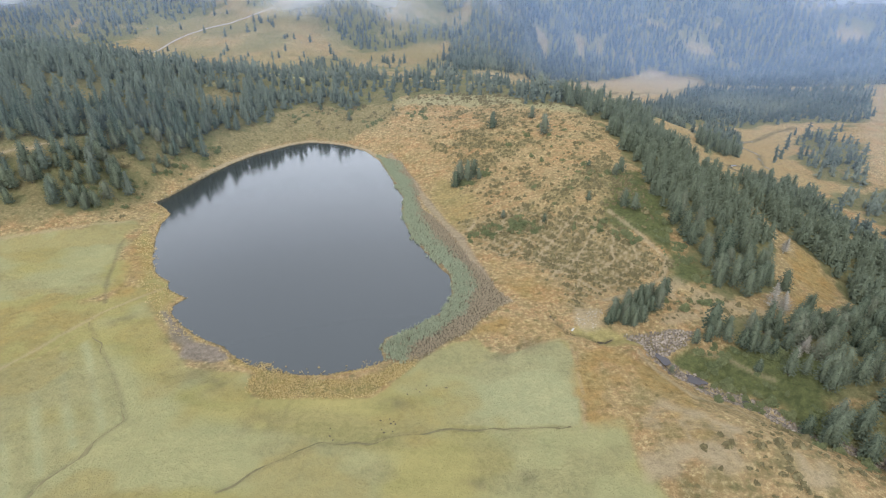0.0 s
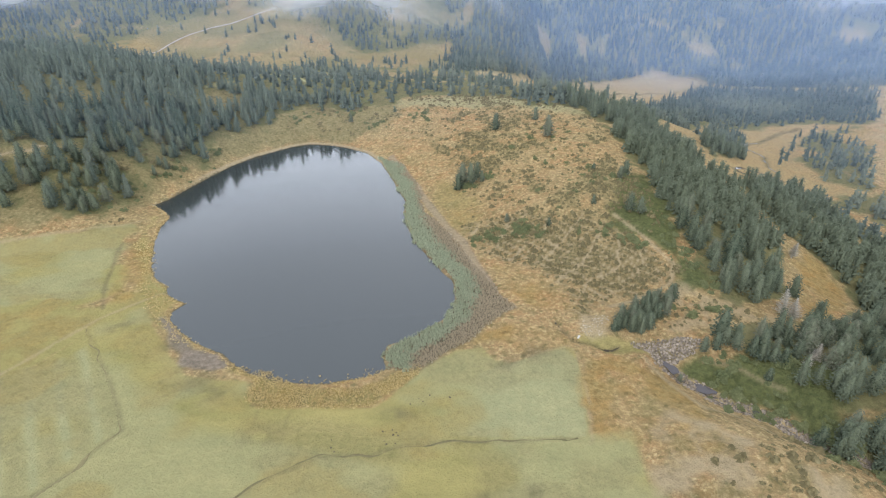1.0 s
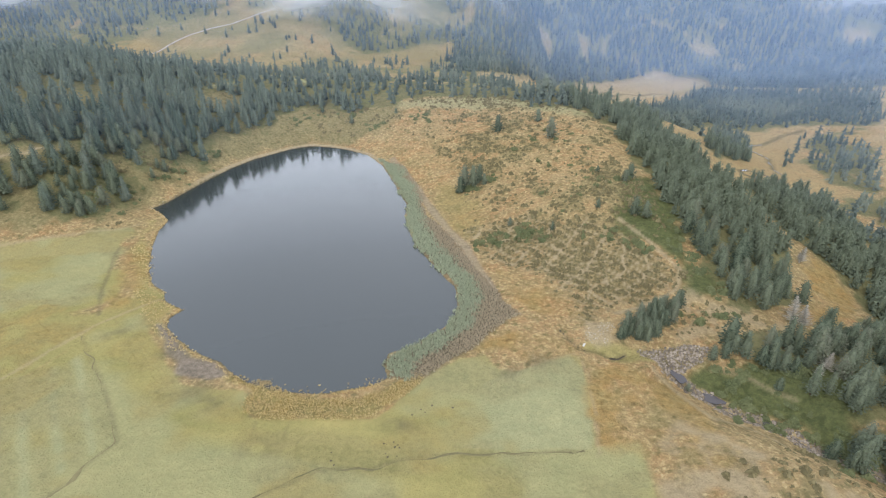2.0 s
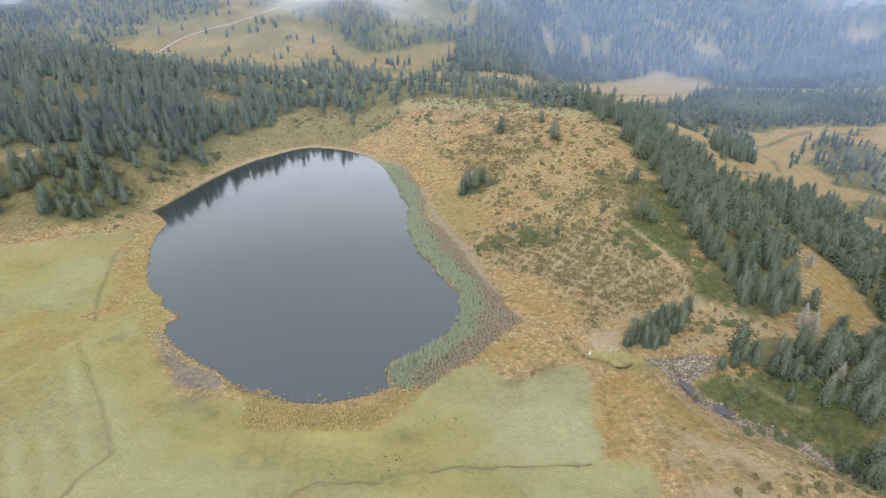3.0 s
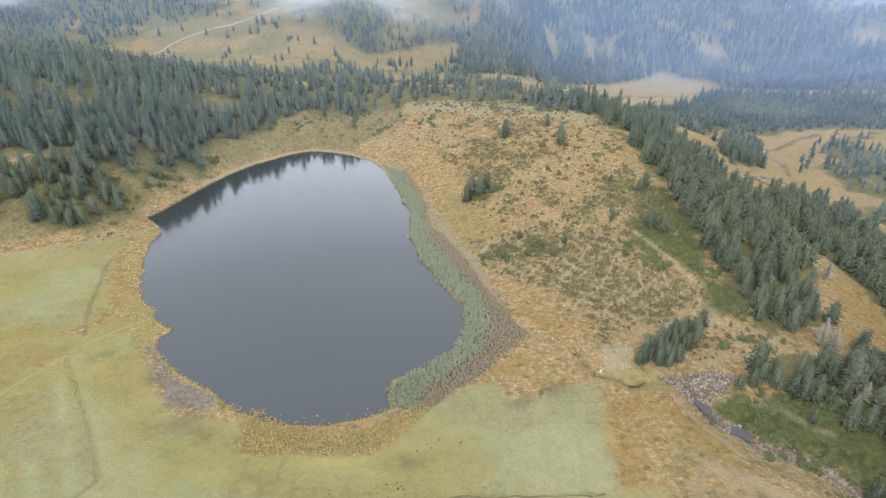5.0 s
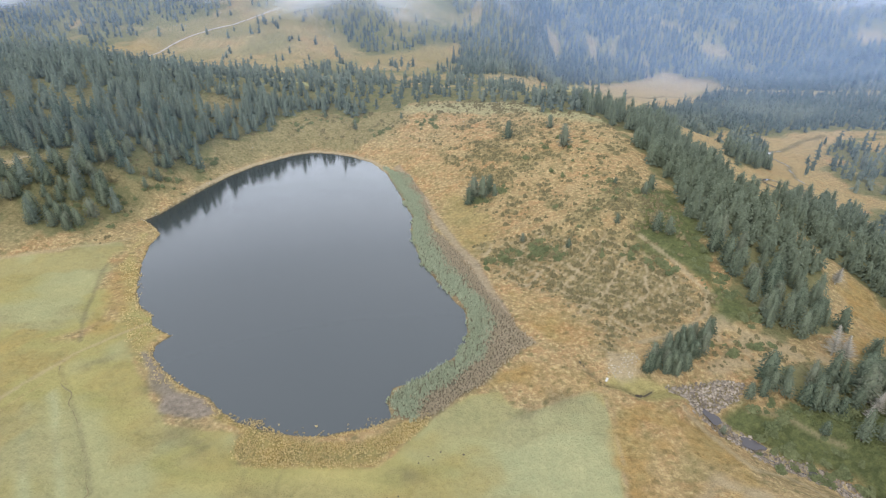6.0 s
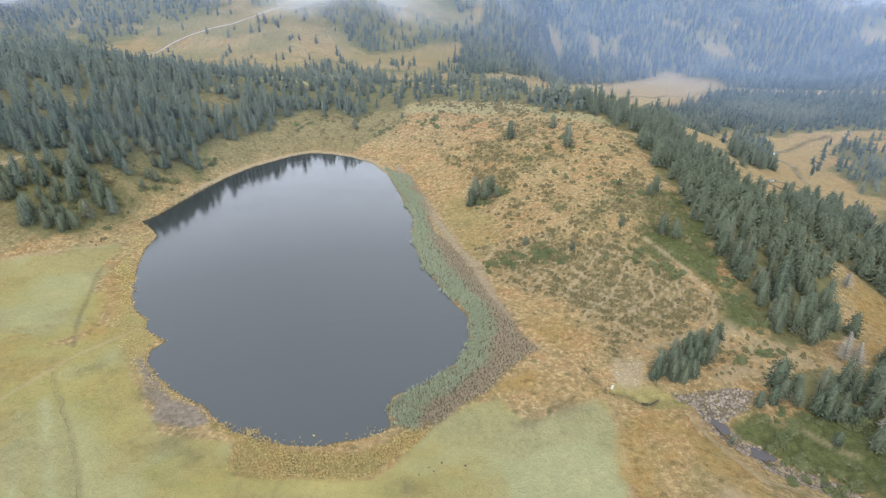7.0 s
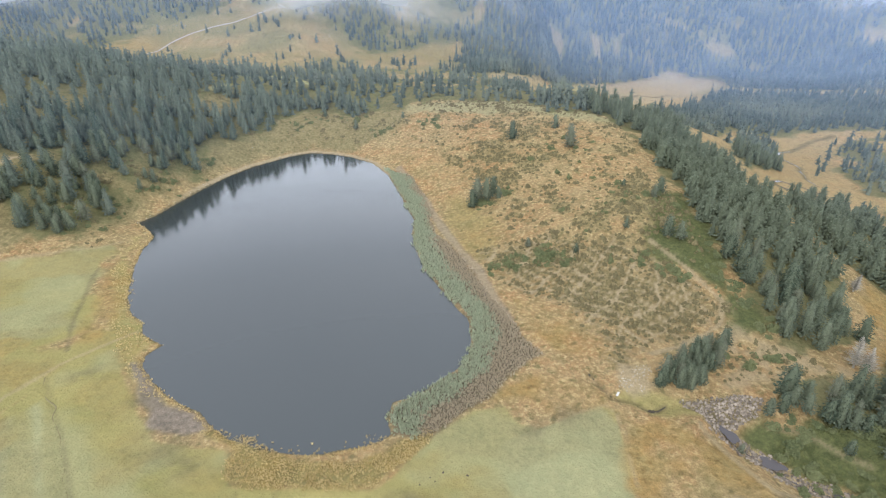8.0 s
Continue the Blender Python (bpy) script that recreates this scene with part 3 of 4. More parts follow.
    c["lush"] = np.maximum(patch(x, y, LUSH_RIDGE, 4, 7), patch(x, y, LUSH_BANK, 3, 5))
    c["lush"] = np.maximum(c["lush"], 0.35 * patch(x, y, GREEN_PATCH, 4, 5))
    bare = np.zeros(np.shape(x))
    for way, wide, much in ((PATH_EAST, 2.0, 0.6), (PATH_HILL, 1.1, 0.75), (RIM, 1.3, 0.6), (BANK_PATH, 1.0, 0.45), (TRACK_HILL, 1.0, 1.0), (FIELD_EDGE, 0.5, 0.35), (TRACK_WEST, 1.0, 0.5), (PATH_WEST, 0.9, 0.45)):
        bare = np.maximum(bare, much * (1 - sm(0.4 * wide, 1.3 * wide, line_dist(x, y, way, 12)[0] + (rough(x, y, 5, 4) - 0.5) * wide)))
    q, a = line_dist(x, y, BROOK, 250)
    bed = 0.6 * (1 - sm(1.0, 3.5, q + 2 * (rough(x, y, 5, 9) - 0.5))) * sm(40, 55, a)
    bank = np.abs(shore - 1.2)
    north = sm(300, 330, y) * (1 - sm(-60, -40, x))
    bare = np.maximum(bare, 0.95 * veins)
    bare = np.maximum(bare, np.maximum(0.25 * patch(x, y, FLAT, 5, 5), np.maximum(0.5 * patch(x, y, FAR_MEADOW, 8, 8) * sm(160, 235, x), 0.45 * patch(x, y, FAR_STRIP, 8, 8))))
    bare = np.maximum(bare, 0.9 * patch(x, y, PALE_BANK, 4, 8) * sm(0.35, 0.6, rough(x, y, 7, 23)))
    bare = np.maximum(bare, 0.65 * patch(x, y, PALE_RISE, 3, 7) * sm(0.35, 0.55, rough(x, y, 6, 25)))
    c["bare"] = np.maximum.reduce([bare, bed, 0.85 * patch(x, y, GRAVEL, 1.5, 4), 0.35 * patch(x, y, ROCKS, 1, 2), 0.95 * north * (1 - sm(0.8, 2.6, bank))])
    c["silt"] = np.maximum(0.9 * patch(x, y, MUD, 1.2, 3), 0.7 * (1 - sm(1.2, 3.2, line_dist(x, y, PATH_EAST, 12)[0] + 2 * (rough(x, y, 6, 123) - 0.5))))
    dark = 0.0 * x
    for cx, cy, w in ((-108, 158, 9), (-81, 135, 8), (6, 99, 4), (18, 102, 4), (-92, 140, 9), (14, 154, 6), (24, 160, 7), (-60, 118, 8), (-130, 168, 8), (-20, 128, 5)):
        dark = np.maximum(dark, 0.62 * hill(x, y, cx, cy, w, 0.6 * w) * sm(0.3, 0.7, rough(x, y, 5, 27)))
    for way, wide, much in ((DITCH_A, 1.0, 0.5), (DITCH_B, 0.9, 0.45), (DITCH_C, 1.0, 0.8), (RILL, 0.9, 0.8), (FURROW_A, 0.8, 0.4), (FURROW_B, 0.7, 0.3), (OXBOW, 2.6, 0.9), (FAR_BROOK, 7.0, 0.9)):
        dark = np.maximum(dark, much * (1 - sm(0.3 * wide, 1.2 * wide, line_dist(x, y, way, 15)[0])) * (0.4 + 0.6 * rough(x, y, 8, 6)))
    dark = np.maximum(dark, 0.75 * patch(x, y, ROCKS, 1, 2))
    dark = np.maximum(dark, 0.75 * (1 - sm(1.0, 4.0, line_dist(x, y, RIVER, 20)[0] + 3 * (rough(x, y, 9, 117) - 0.5))))
    c["dark"] = np.maximum(dark, (shore < 0) * 1.0)
    c["reedy"] = patch(x, y, REEDS, 1.5, 2)
    c["wood"] = 0.9 * sm(0.03, 0.4, woodland(x, y))
    return c


# ---- woodland: where trees stand, 0 to 1 ----
GLADE = [(154, 395), (162, 335), (162, 272), (172, 242), (160, 215)]
WOOD_WEST = [(-420, 200), (-244.4, 244.6), (-230.4, 247.2), (-231.2, 262.2), (-222.9, 261.6), (-202.8, 245.5), (-193, 258.5), (-189, 289.5), (-206, 298), (-202, 310), (-192, 304), (-185, 323), (-179, 334), (-171, 336), (-177, 372), (-163, 394), (-155, 406), (-155, 423), (-136, 450), (-91, 451), (-65, 458), (-70, 466), (-20, 474), (30, 452), (43, 440), (84, 436), (84, 480), (20, 500), (-90, 520), (-170, 600), (-260, 640), (-400, 650), (-600, 640), (-700, 300)]
WOOD_RIDGE = [(43, 438), (84, 407), (99, 386), (95, 343), (99, 292), (98, 250), (103, 211), (104, 197), (117, 195), (136, 206), (150, 244), (158, 275), (158, 315), (155, 345), (155, 387), (132, 429), (84, 470), (40, 470)]
WOOD_EAST = [(164, 335), (166, 262), (180, 246), (176, 215), (162, 193), (330, 170), (420, 420), (302, 403), (265, 400), (200, 358)]
WOOD_CLUMP = [(199, 475), (254, 582), (273, 560), (269, 536), (207, 425), (182, 404), (184, 429)]
WOOD_BROOK = [(84, 164), (90, 168), (102, 173), (106, 158), (122, 138), (199, 149), (160, 194), (139, 192), (124, 185), (100, 180)]
WOOD_CORNER = [(102, 130), (107, 131), (124, 136), (198, 144), (216, 94), (121, 115)]
WOOD_VALLEY = [(77, 409), (104, 429), (208, 700), (256, 763), (299, 822), (392, 962), (422, 942), (613, 879), (423, 597), (354, 601), (286, 575), (252, 602), (147, 442), (121, 430), (96, 416)]


def woodland(x, y):
    w = 0.95 * patch(x, y, WOOD_WEST, 5, 9) * (0.5 + 0.5 * sm(0.3, 0.5, rough(x, y, 34, 31)))
    w = np.maximum(w, patch(x, y, WOOD_RIDGE, 3, 10) * (0.55 + 0.45 * sm(0.25, 0.42, rough(x, y, 20, 59))))
    w = np.maximum(w, 0.9 * patch(x, y, WOOD_EAST, 5, 8) * sm(0.22, 0.45, rough(x, y, 30, 33)))
    w = np.maximum(w, 0.9 * patch(x, y, WOOD_CLUMP, 4, 6))
    w = np.maximum(w, 0.8 * patch(x, y, WOOD_BROOK, 3, 4) * (0.5 + 0.5 * sm(0.3, 0.48, rough(x, y, 18, 35))))
    w = np.maximum(w, 0.7 * patch(x, y, WOOD_CORNER, 3, 4))
    w = np.maximum(w, 0.85 * patch(x, y, WOOD_VALLEY, 6, 10) * sm(0.22, 0.42, rough(x, y, 50, 37)))
    behind = sm(480, 510, y) * (1 - sm(620, 660, y)) * sm(-260, -180, x) * (1 - sm(20, 60, x)) * (1 - patch(x, y, FAR_STRIP, 8, 6))
    w = np.maximum(w, 0.75 * behind * sm(0.32, 0.48, rough(x, y, 28, 48)))
    # the mountain sides
    east = sm(-35, -5, x - 0.05 * (y - 900))
    w = np.maximum(w, patch(x, y, FAR_WOOD_EAST, 6, 14) * (0.3 + 0.25 * (1 - sm(900, 1050, y)) + 0.7 * sm(0.3, 0.42, 0.5 * rough(x, y, 130, 41) + 0.5 * rough(x, y, 34, 42))))
    w = np.maximum(w, 0.8 * patch(x, y, WOOD_HEATH, 6, 10) * sm(0.3, 0.55, rough(x, y, 30, 49)))
    w = np.maximum(w, (1 - east) * sm(735, 800, y + 0.25 * x) * 0.8 * sm(0.42, 0.58, rough(x, y, 60, 43)))
    w = np.maximum(w, 0.17 * (1 - east) * sm(650, 680, y) * sm(0.45, 0.62, rough(x, y, 26, 47)))
    w = np.maximum(w, sm(500, 620, -x) * sm(300, 420, y) * 0.8 * sm(0.3, 0.5, rough(x, y, 70, 45)))
    w = np.maximum(w, 0.9 * patch(x, y, FAR_WOOD_WEST, 12, 25) * sm(0.25, 0.42, rough(x, y, 45, 67)))
    w = np.maximum(w, 0.85 * patch(x, y, FAR_WOOD_MID, 10, 20) * sm(0.3, 0.48, rough(x, y, 40, 69)))
    w = np.maximum(w, 0.03 * patch(x, y, FLAT, 8, 6) * sm(420, 470, y))
    road = line_dist(x, y, ROAD, 20)[0]
    clear = np.maximum.reduce([1 - sm(6, 12, road), 0.97 * patch(x, y, FAR_MEADOW, 5, 6) * (1 - hill(x, y, 360, 1134, 26, 20)), patch(x, y, CLEARING, 4, 2), 1.2 * hill(x, y, -194, 428, 18, 26), 1 - sm(3, 6, line_dist(x, y, TRACK_HILL, 10)[0]), hill(x, y, 125, 184, 9, 8), hill(x, y, 152, 232, 9, 9), 1.3 * hill(x, y, 151, 1230, 20, 55), 1.2 * hill(x, y, 240, 1255, 11, 45), 1.2 * hill(x, y, 520, 1330, 50, 38), 1.1 * hill(x, y, 575, 1255, 32, 45), 1.2 * hill(x, y, 402, 1400, 60, 18), 1.2 * hill(x, y, 880, 1390, 50, 50), 0.8 * sm(0.66, 0.75, rough(x, y, 24, 121)) * sm(900, 960, y), patch(x, y, CLEARING_EAST, 2, 2), patch(x, y, MEADOW_TIP, 8, 6), 1 - sm(3, 8, line_dist(x, y, GLADE, 12)[0]), 0.8 * hill(x, y, -195, 320, 7, 12), 0.8 * hill(x, y, -225, 300, 10, 9), 0.7 * hill(x, y, -250, 360, 12, 14)])
    return w * (1 - np.minimum(clear, 1)) * sm(2, 6, from_shore(x, y))


for cover, values in covers(fx, fy).items():
    layer = me.attributes.new(cover, "FLOAT", "POINT")
    layer.data.foreach_set("value", values.astype(np.float32))
ground = tagged(new("ground", me), "dry orange and green mountain grassland around the lake", "ground", kind="structure")

# ---- water ----
bm = bmesh.new()
ring = []
for k, (ax, ay) in enumerate(SHORE):
    (px, py), (qx, qy) = SHORE[k - 1], SHORE[(k + 1) % len(SHORE)]
    out = Vector((qy - py, px - qx)).normalized() * 3.0
    ring.append(bm.verts.new((ax + out.x, ay + out.y, 0)))
bm.faces.new(ring)
bmesh.ops.triangulate(bm, faces=bm.faces[:])
bmesh.ops.recalc_face_normals(bm, faces=bm.faces[:])
if sum(f.normal.z for f in bm.faces) < 0:
    bmesh.ops.reverse_faces(bm, faces=bm.faces[:])
me = bpy.data.meshes.new("lake_water")
bm.to_mesh(me)
me.materials.append(WATER)
tagged(new("lake_water", me), "still grey mountain lake reflecting the clouds", "lake", kind="structure")


# ---- trees ----
def crown_arrays(seed, tall, wide, tufts, shape, low=0.1, belly=0.15, core=0.6):
    """A conifer's crown: tufts of needles on boughs, whorl above whorl, round a ragged core."""
    r = np.random.default_rng(seed)
    verts, faces = [], []
    lump = r.uniform(0.65, 1.25, 8)
    for k in range(tufts):
        u = ((k + r.random()) / tufts) ** 1.15
        z = tall * (low + (0.985 - low) * u)
        ang = k * 2.39996 + r.uniform(-0.6, 0.6)
        full = min(1.0, 0.6 + 0.4 * u / belly) * (1 - u) ** shape
        reach = wide * full * lump[(int(ang / 0.8) + int(u * 5) * 3) % 8] * r.uniform(0.55, 1.1) + 0.06 * wide
        size = wide * r.uniform(0.55, 1.15) * 2.9 / math.sqrt(tufts) * (0.5 + 0.5 * (1 - u))
        ahead = np.array([math.cos(ang), math.sin(ang), 0])
        side = np.array([-ahead[1], ahead[0], 0])
        c = ahead * reach * 0.95 + np.array([0, 0, z - 0.12 * reach])
        rise = np.array([0, 0, size])
        b = len(verts)
        tip = c + ahead * size * r.uniform(0.8, 1.5) + rise * r.uniform(-0.4, 0.4)
        verts += [c - ahead * size + rise * r.uniform(0.2, 0.7), c + side * size * r.uniform(0.5, 0.95) - rise * r.uniform(0.1, 0.6), c - side * size * r.uniform(0.5, 0.95) - rise * r.uniform(0.1, 0.6), tip, c + rise * r.uniform(0.4, 0.9)]
        faces += [(b, b + 4, b + 1), (b, b + 2, b + 4), (b + 1, b + 4, b + 3), (b + 4, b + 2, b + 3)]
    b, sides = len(verts), 6
    levels = (0.86, 0.62, 0.36, 0.12, 0.0) if tufts > 40 else (0.62, 0.3, 0.0)
    verts.append(np.array([0, 0, 0.95 * tall]))
    for ring, u in enumerate(levels):
        full = min(1.0, 0.6 + 0.4 * u / belly) * (1 - u) ** shape
        for k in range(sides):
            a = (k + 0.5 * ring) * math.tau / sides
            w = wide * core * full * r.uniform(0.65, 1.2)
            verts.append(np.array([w * math.cos(a), w * math.sin(a), tall * (low + (0.95 - low) * u + 0.03 * r.uniform(-1, 1))]))
    faces += [(b, b + 1 + k, b + 1 + (k + 1) % sides) for k in range(sides)]
    for ring in range(len(levels) - 1):
        for k in range(sides):
            p, q = b + 1 + ring * sides + k, b + 1 + ring * sides + (k + 1) % sides
            faces += [(p, p + sides, q), (q, p + sides, q + sides)]
    return np.array(verts), np.array(faces)


def trunk_arrays(tall, thick, sides=6, rings=4, lean=0.0, bend=0.0):
    verts, faces = [], []
    for j in range(rings):
        u = j / (rings - 1)
        for k in range(sides):
            a, q = k * math.tau / sides, thick * (1 - 0.85 * u) * (1.5 if j == 0 else 1)
            verts.append((q * math.cos(a) + lean * u * tall + bend * math.sin(3 * u), q * math.sin(a), tall * u - (0.5 if j == 0 else 0)))
    for j in range(rings - 1):
        for k in range(sides):
            p, q = j * sides + k, j * sides + (k + 1) % sides
            faces.append((p, q, q + sides, p + sides))
    return verts, faces


def tree_kind(name, label, seed, tall, wide, fronds, shape, low, leaf):
    tree = tagged(new(name), label, "tree")
    v, f = trunk_arrays(tall * 0.92, tall * 0.016)
    child("trunk", mesh_of("trunk", v, f, BARK), tree)
    v, f = crown_arrays(seed, tall, wide, fronds, shape, low)
    child("crown", big_mesh("crown", v, f, leaf), tree)
    return tree


PINE_LABEL = "grey-green mountain pine with a dense ragged crown"
FIR_LABEL = "tall dark green conifer on the wooded slope"
pines = [tree_kind("pine_tree", PINE_LABEL, 100 + k, t, w, 260, s, lo, NEEDLE) for k, (t, w, s, lo) in enumerate(((13, 2.8, 0.42, 0.05), (10.5, 2.8, 0.36, 0.04), (14.5, 2.9, 0.46, 0.06), (9, 2.7, 0.34, 0.03), (12, 3.2, 0.38, 0.15), (13.5, 2.6, 0.48, 0.09)))]
firs = [tree_kind("fir_tree", FIR_LABEL, 200 + k, t, w, 250, s, lo, NEEDLE_FIR) for k, (t, w, s, lo) in enumerate(((15.5, 3.4, 0.66, 0.03), (13.5, 3.3, 0.6, 0.03), (17, 3.6, 0.7, 0.05), (11, 3.1, 0.52, 0.03), (14.5, 3.0, 0.62, 0.1)))]


def stand(kinds, px, py, sizes, group):
    """Trees of the kinds given on the ground; the first of each kind is the original itself."""
    for x, y, z, size in zip(px, py, relief(np.array(px, float), np.array(py, float)), sizes):
        k = kinds[rng.integers(len(kinds))]
        m = pose(x, y, z - 0.15, rng.uniform(-3, 3), rng.uniform(-3, 3), rng.uniform(0, 360)) @ Matrix.Diagonal((size * rng.uniform(0.9, 1.15), size * rng.uniform(0.9, 1.15), size, 1))
        t = k if "placed" not in k else copy_thing(k, m)
        t["placed"] = 1
        t.matrix_basis = m
        tagged(t, group=group)


def scatter(x0, x1, y0, y1, step, chance=None):
    """Places on a jittered grid that the woodland accepts."""
    px, py = np.meshgrid(np.arange(x0, x1, step), np.arange(y0, y1, step))
    px = px.ravel() + rng.uniform(-0.7, 0.7, px.size) * step
    py = py.ravel() + rng.uniform(-0.7, 0.7, py.size) * step
    keep = rng.random(px.size) < (woodland(px, py) if chance is None else chance(px, py))
    return px[keep], py[keep]


def uneven(count, low, high):
    """Sizes of grown and young trees together, the middle ones the most common."""
    return low + (high - low) * rng.beta(2.0, 2.4, count)


# single trees and groups that stand apart
SINGLES = [(18.4, 385, 1.25), (52, 362, 1.45), (47, 396, 0.95), (-6, 306, 0.95), (-3, 311, 1.05), (1, 309, 1.1), (5, 312, 0.95), (8, 309, 0.7), (-93, 427, 0.6), (20, 257, 0.45), (40, 249, 0.5), (63, 261, 0.45), (80, 256, 0.9), (84, 252, 0.75), (86, 293, 0.9), (82, 288, 0.7), (70, 300, 0.35), (-120, 445, 0.6), (-60, 440, 0.5)]
BUSHY = [(75, 154, 0.4), (86, 164, 0.55), (91, 166, 0.65), (95, 169, 0.75), (98, 166, 0.6), (102, 163, 0.7), (100, 171, 0.7), (104, 153, 0.5), (-206, 254, 0.8), (-200, 256, 0.9), (-196, 259, 0.7), (-203, 262, 0.9), (-210, 258, 0.8), (-198, 280, 0.8), (-193, 284, 0.7), (-201, 286, 0.85), (-215, 252, 0.7), (-236, 257, 0.9), (-240, 252, 0.8), (-188, 305, 0.6), (-230, 262, 0.8)]
for group, places in (("pines standing apart on the slopes", SINGLES), ("bushy pines at the foot of the slopes", BUSHY)):
    sx, sy, ss = np.array(places).T
    stand([pines[1], pines[3], pines[4]], sx, sy, ss * 1.1, group)
GROVE = [(56.2, 174.2), (63.9, 172.9), (71, 175.7), (78, 183.9), (84.2, 192.3), (84.1, 196.5), (74.1, 191.1), (65.2, 185.6), (58.7, 180.3)]
sx, sy = scatter(54, 92, 172, 204, 2.4, lambda x, y: patch(x, y, GROVE, 0.6, 1))
stand(pines, sx, sy, rng.uniform(0.55, 0.75, len(sx)), "grove of pines by the brook")
ridge_x, ridge_y = scatter(76, 240, 95, 445, 5.3)
near = np.argsort(np.hypot(ridge_x, ridge_y))
stand(pines, ridge_x[near[:240]], ridge_y[near[:240]], uneven(240, 0.55, 1.3), "pine wood on the ridge")
ridge_x, ridge_y = ridge_x[near[240:]], ridge_y[near[240:]]
west_x, west_y = scatter(-330, -60, 215, 460, 5.4)
near = np.argsort(np.hypot(west_x + 60, west_y - 150))
stand(firs[:2] + [pines[4], pines[1], pines[3]], west_x[near[:110]], west_y[near[:110]], uneven(110, 0.55, 1.3), "mixed conifers at the foot of the slope")
stand(firs, west_x[near[110:300]], west_y[near[110:300]], uneven(190, 0.5, 1.25), "conifer wood above the lake")
west_x, west_y = west_x[near[300:]], west_y[near[300:]]


# ---- the far woods: one joined mesh ----
def joined(kinds, px, py, sizes, least=-99):
    """All copies of the low kinds at the places given, in one pair of arrays."""
    pz = np.maximum(relief(px, py) - 0.15, least)
    pick = rng.integers(len(kinds), size=len(px))
    allv, allf, base = [], [], 0
    for k, (v, f) in enumerate(kinds):
        at = np.where(pick == k)[0]
        if not len(at):
            continue
        a = rng.uniform(0, math.tau, len(at))
        c, s = np.cos(a)[:, None], np.sin(a)[:, None]
        sx = sizes[at][:, None]
        vx = (v[None, :, 0] * c - v[None, :, 1] * s) * sx + px[at][:, None]
        vy = (v[None, :, 0] * s + v[None, :, 1] * c) * sx + py[at][:, None]
        vz = v[None, :, 2] * sx * rng.uniform(0.85, 1.15, len(at))[:, None] + pz[at][:, None]
        allv.append(np.stack([vx, vy, vz], 2).reshape(-1, 3))
        allf.append((f[None] + (np.arange(len(at)) * len(v))[:, None, None] + base).reshape(-1, 3))
        base += len(at) * len(v)
    return np.concatenate(allv), np.concatenate(allf)


def forest(name, kinds, px, py, low, high, mat, label, scale=1.0):
    v, f = joined(kinds, px, py, uneven(len(px), low, high) * scale)
    return tagged(new(name, big_mesh(name, v, f, mat)), label, "forest", kind="stuff")


pine_shapes = [crown_arrays(400 + k, t, w, 70, s, 0.05) for k, (t, w, s) in enumerate(((13, 2.8, 0.42), (10.5, 2.8, 0.36), (14.5, 2.9, 0.46), (12, 3.2, 0.38)))]
fir_shapes = [crown_arrays(420 + k, t, w, 80, s, 0.04) for k, (t, w, s) in enumerate(((15.5, 3.4, 0.66), (13.5, 3.3, 0.6), (17, 3.6, 0.7), (11, 3.1, 0.52)))]
low_trees = [crown_arrays(300 + k, t, w, 10, s, 0.03, 0.15, 0.8) for k, (t, w, s) in enumerate(((14, 2.9, 0.55), (12, 2.8, 0.5), (16, 3.0, 0.6), (10, 2.7, 0.45), (13, 2.6, 0.5)))]
spires = [crown_arrays(340 + k, t, w, 10, s, 0.03, 0.12, 0.8) for k, (t, w, s) in enumerate(((17, 2.6, 0.75), (15, 2.5, 0.7), (19, 2.7, 0.8), (12, 2.4, 0.65)))]
forest("ridge_forest", pine_shapes, ridge_x, ridge_y, 0.6, 1.25, NEEDLE, "grey-green pine wood along the ridge")
forest("slope_forest", fir_shapes, west_x, west_y, 0.5, 1.25, NEEDLE_FIR, "dark conifer wood climbing the slope above the lake")
spots = [scatter(240, 560, 200, 470, 7.5), scatter(-560, -330, 230, 470, 8), scatter(-700, 60, 460, 790, 8.4), scatter(60, 460, 460, 690, 7.6), scatter(60, 820, 690, 1200, 9.5), scatter(-720, -40, 790, 890, 9), scatter(-60, 76, 425, 460, 5.5)]
px, py = np.concatenate([s[0] for s in spots]), np.concatenate([s[1] for s in spots])
hx, hy = scatter(-40, 1150, 620, 1700, 9.8)
seen = hy < np.interp(hx, [0, 150, 500, 1350], [1080, 1420, 1560, 1700])
hx, hy = hx[seen], hy[seen]
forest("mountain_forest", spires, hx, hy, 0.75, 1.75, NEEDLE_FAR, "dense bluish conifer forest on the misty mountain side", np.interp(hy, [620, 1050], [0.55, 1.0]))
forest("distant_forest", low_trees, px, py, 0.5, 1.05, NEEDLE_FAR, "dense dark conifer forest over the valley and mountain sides")


